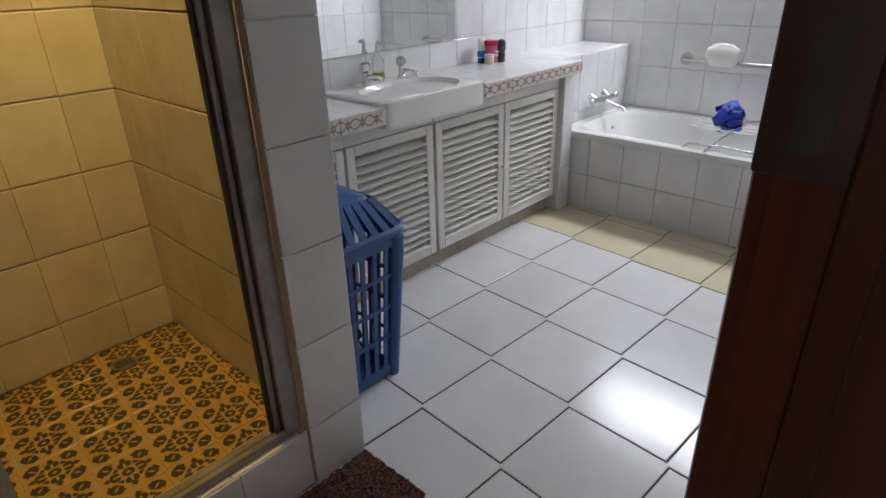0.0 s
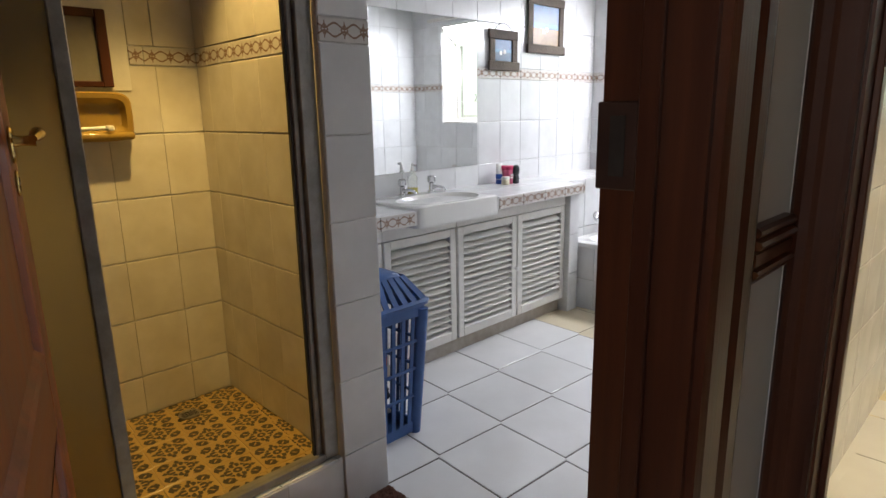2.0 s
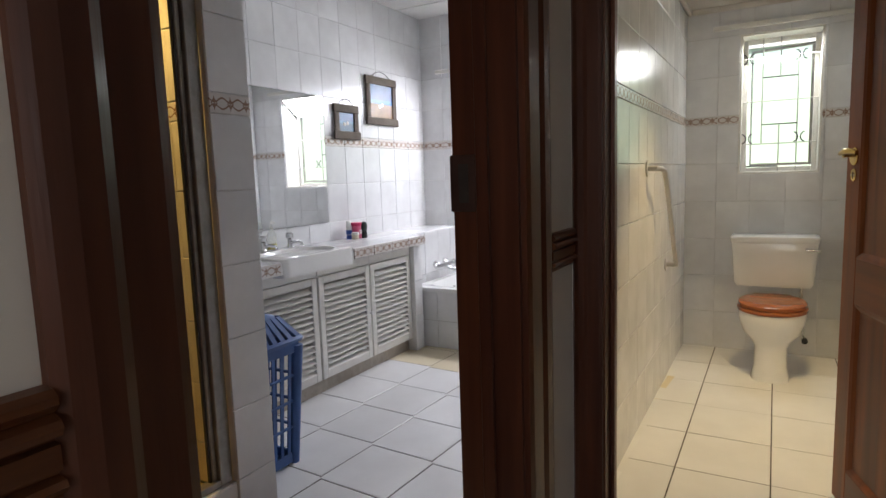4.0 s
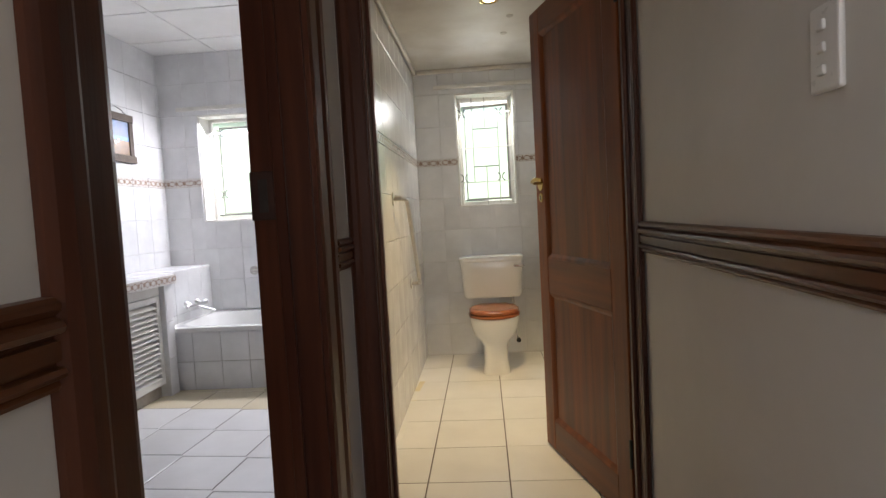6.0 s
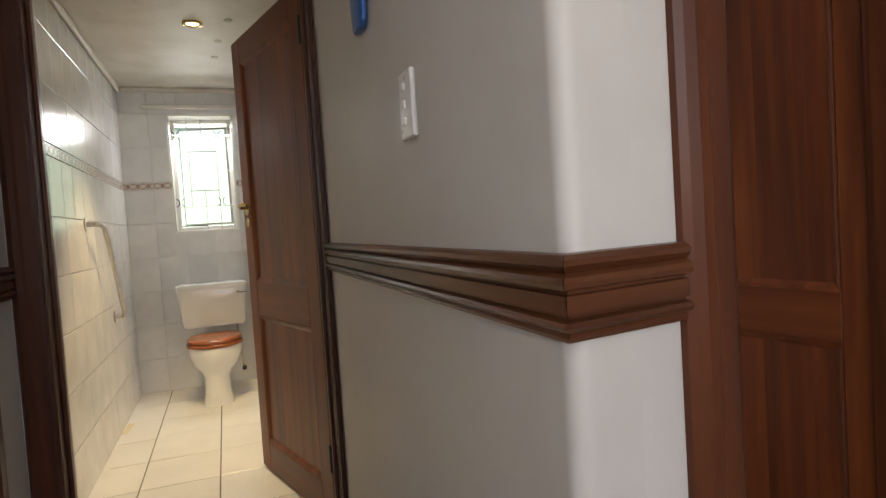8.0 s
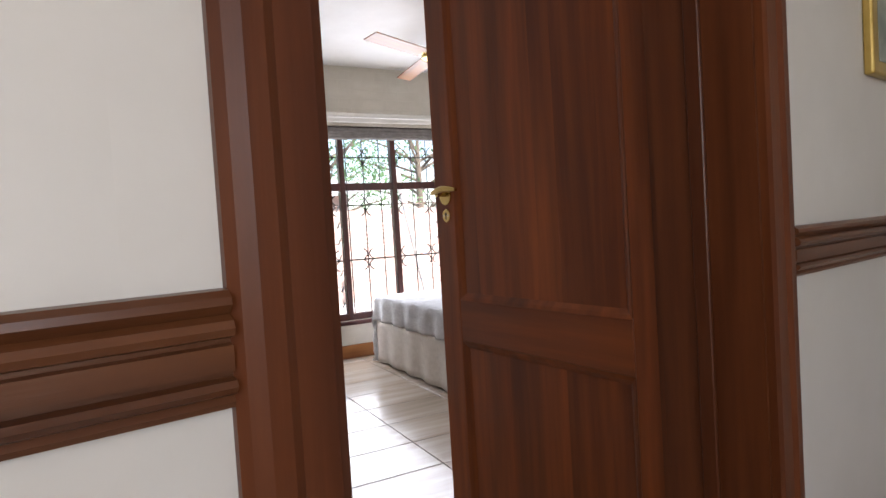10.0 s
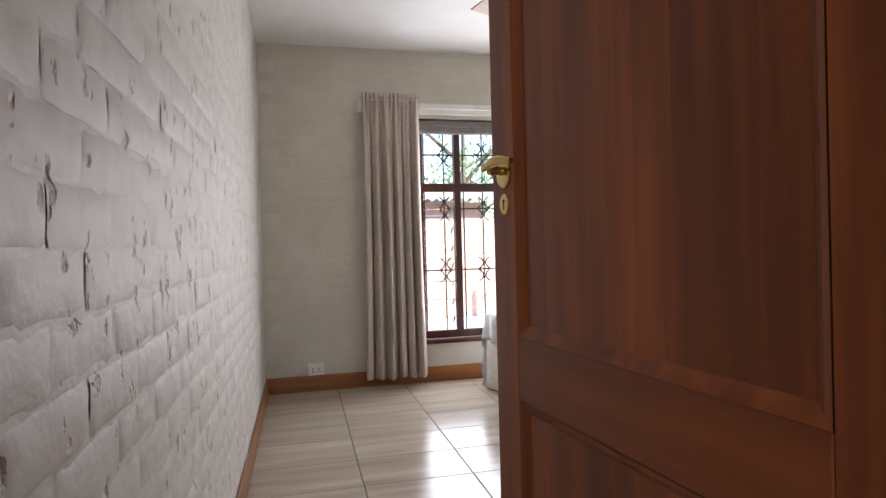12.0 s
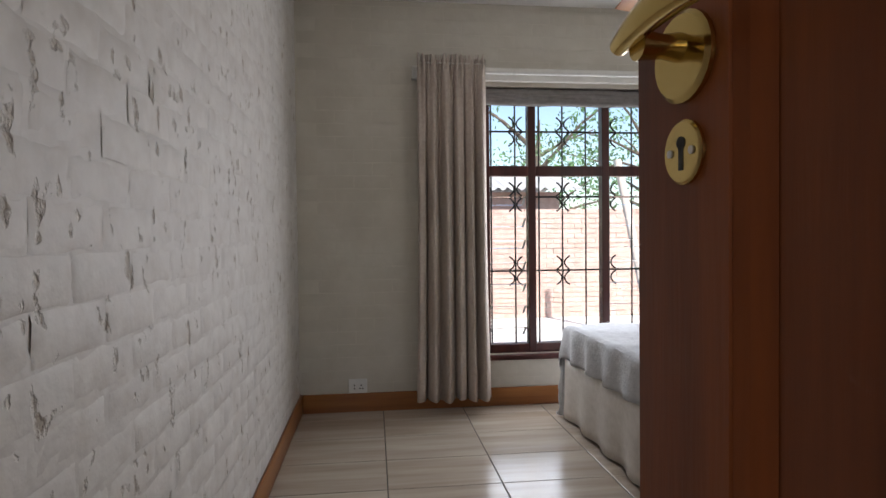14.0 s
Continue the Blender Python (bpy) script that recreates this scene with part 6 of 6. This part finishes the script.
def tree(x, y, h, r_, seed):
    rg_ = random.Random(seed)
    T = thing("tree", pose(x, y, YG), "leafy green garden tree", "tree", "garden trees")
    tk = bmesh.new()
    tube(tk, [(0, 0, 0), (0.05, 0.03, h * 0.3), (-0.03, 0.06, h * 0.6), (0.05, 0, h * 0.85)], [0.16, 0.12, 0.08, 0.03], 9)
    tips = []
    for k in range(14):
        a, z = rg_.uniform(0, 6.28), h * rg_.uniform(0.28, 0.7)
        L_ = r_ * rg_.uniform(0.55, 1.0)
        e = (L_ * math.cos(a), L_ * math.sin(a), z + L_ * rg_.uniform(0.2, 0.8))
        tube(tk, [(0, 0.03, z), (e[0] * 0.5, e[1] * 0.5, z + (e[2] - z) * 0.6), e], [0.05, 0.03, 0.01], 6)
        tips.append(e)
    part("trunk", tk, mat("bark%d" % seed, (0.09, 0.07, 0.05), (0.16, 0.13, 0.10), 0.9, 12, 0.5), T)
    vs_, fs_ = [], []
    for k in range(1700):
        t_ = tips[rg_.randrange(len(tips))]
        c = Vector(t_) + Vector((rg_.gauss(0, 1), rg_.gauss(0, 1), rg_.gauss(0, 0.7))) * r_ * 0.22
        q = Vector((rg_.gauss(0, 1), rg_.gauss(0, 1), rg_.gauss(0, 1))).normalized()
        w_ = q.orthogonal().normalized()
        s = rg_.uniform(0.04, 0.09)
        n = len(vs_)
        vs_ += [c - q * s, c + w_ * s * 0.45, c + q * s, c - w_ * s * 0.45]
        fs_.append((n, n + 1, n + 2, n + 3))
    me = bpy.data.meshes.new("crown"); me.from_pydata([tuple(v) for v in vs_], [], fs_)
    me.materials.append(mat("leaf%d" % seed, (0.07, 0.14, 0.05), (0.12, 0.24, 0.09), 0.6, 3))
    o = new("crown", me); o.parent = T; o["kind"] = "stuff"


tree(13.5, -5.6, 4.6, 2.3, 5)
tree(15.0, -9.0, 5.2, 2.6, 6)
tree(12.5, -1.0, 4.2, 2.0, 7)
pw = thing("boundary_wall", pose(6.6, 0, YG), "pale green-white painted boundary wall in full sun", "wall")
part("wall", B(0, 0.2, -2.2, 6.0, 0, 2.6), mat("pale_wall_paint", (0.42, 0.54, 0.40), (0.52, 0.62, 0.48), 0.8, 3), pw)
part("coping", B(-0.04, 0.24, -2.2, 6.0, 2.6005, 2.68), mat("coping", (0.6, 0.58, 0.52), (0.7, 0.68, 0.62), 0.8), pw)

# ---- brickwork of the bedroom (last) ----


def brick_front(seed, w_, h_, rel):
    """A rough brick with soft uneven edges; lies in local x, z and faces -y."""
    rg_ = random.Random(seed)
    xs = [0, 0.05, 0.2, 0.4, 0.6, 0.8, 0.95, 1]
    zs = [0, 0.16, 0.5, 0.84, 1]
    V, F = [], []
    for j, b in enumerate(zs):
        for i, a in enumerate(xs):
            edge = i in (0, len(xs) - 1) or j in (0, len(zs) - 1)
            y = rel * (0.1 + 1.0 * rg_.random() ** 2) if edge else -rel * 0.45 * rg_.random()
            V.append((a * w_ + rg_.uniform(-1, 1) * 0.0025, y, b * h_ + rg_.uniform(-1, 1) * 0.0022))
    n = len(xs)
    for j in range(len(zs) - 1):
        for i in range(n - 1):
            F.append((j * n + i, j * n + i + 1, (j + 1) * n + i + 1, (j + 1) * n + i))
    return V, F


def brick_mesh(V, F, m, name="brick"):
    me = bpy.data.meshes.new(name); me.from_pydata(V, [], F); me.materials.append(m)
    me.shade_smooth()
    return me


BL, BH = 0.230, 0.0815
var = [brick_front(20 + k, BL - 0.003, BH - 0.003, 0.0040) for k in range(14)]
vm = [brick_mesh(V, F, BRICKPAINT) for V, F in var]
rest_v, rest_f = [], []
rng = random.Random(12)
made_n = 0
zc, r = 0.10, 0
while zc < BED_CEIL - 0.02:
    x = -0.28 - (BL / 2 if r % 2 else 0)
    while x < BED_X - 0.10:
        k = rng.randrange(len(var))
        dy = rng.uniform(-0.0018, 0.0018)
        if x < -0.285: x += BL; continue
        if -0.1 < x < 2.45 and 0.34 < zc < 2.0 and made_n < 300:
            o = new("brick", vm[k]); o.parent = wall_brick; o.location = (x, BRICK_Y + dy, zc); made_n += 1
        else:
            n = len(rest_v)
            rest_v += [(a + x, b + BRICK_Y + dy, c + zc) for a, b, c in var[k][0]]
            rest_f += [tuple(q + n for q in f_) for f_ in var[k][1]]
        x += BL
    zc += BH; r += 1
o = new("brickwork", brick_mesh(rest_v, rest_f, BRICKPAINT, "brickwork")); o.parent = wall_brick; o["kind"] = "stuff"
# flatter brickwork of the window wall
rest_v, rest_f = [], []
var2 = [brick_front(60 + k, BL - 0.006, BH - 0.006, 0.0016) for k in range(6)]
zc, r = 0.02, 0
while zc < BED_CEIL - 0.02:
    y = BRICK_Y - 0.01 - (BL / 2 if r % 2 else 0)
    while y > -5.0:
        if not (EW[2] - 0.10 < zc + BH / 2 < EW[3] + 0.02 and EW[0] - 0.1 < y - BL / 2 < EW[1] + 0.1):
            n = len(rest_v)
            k = rng.randrange(6)
            rest_v += [(BED_X - 0.0045 + b * 0.5, y - a, c + zc) for a, b, c in var2[k][0]]
            rest_f += [tuple(q + n for q in f_) for f_ in var2[k][1]]
        y -= BL
    zc += BH; r += 1
o = new("brickwork", brick_mesh(rest_v, rest_f, CREAMBRICK, "brickwork")); o.parent = wall_bedwin; o["kind"] = "stuff"
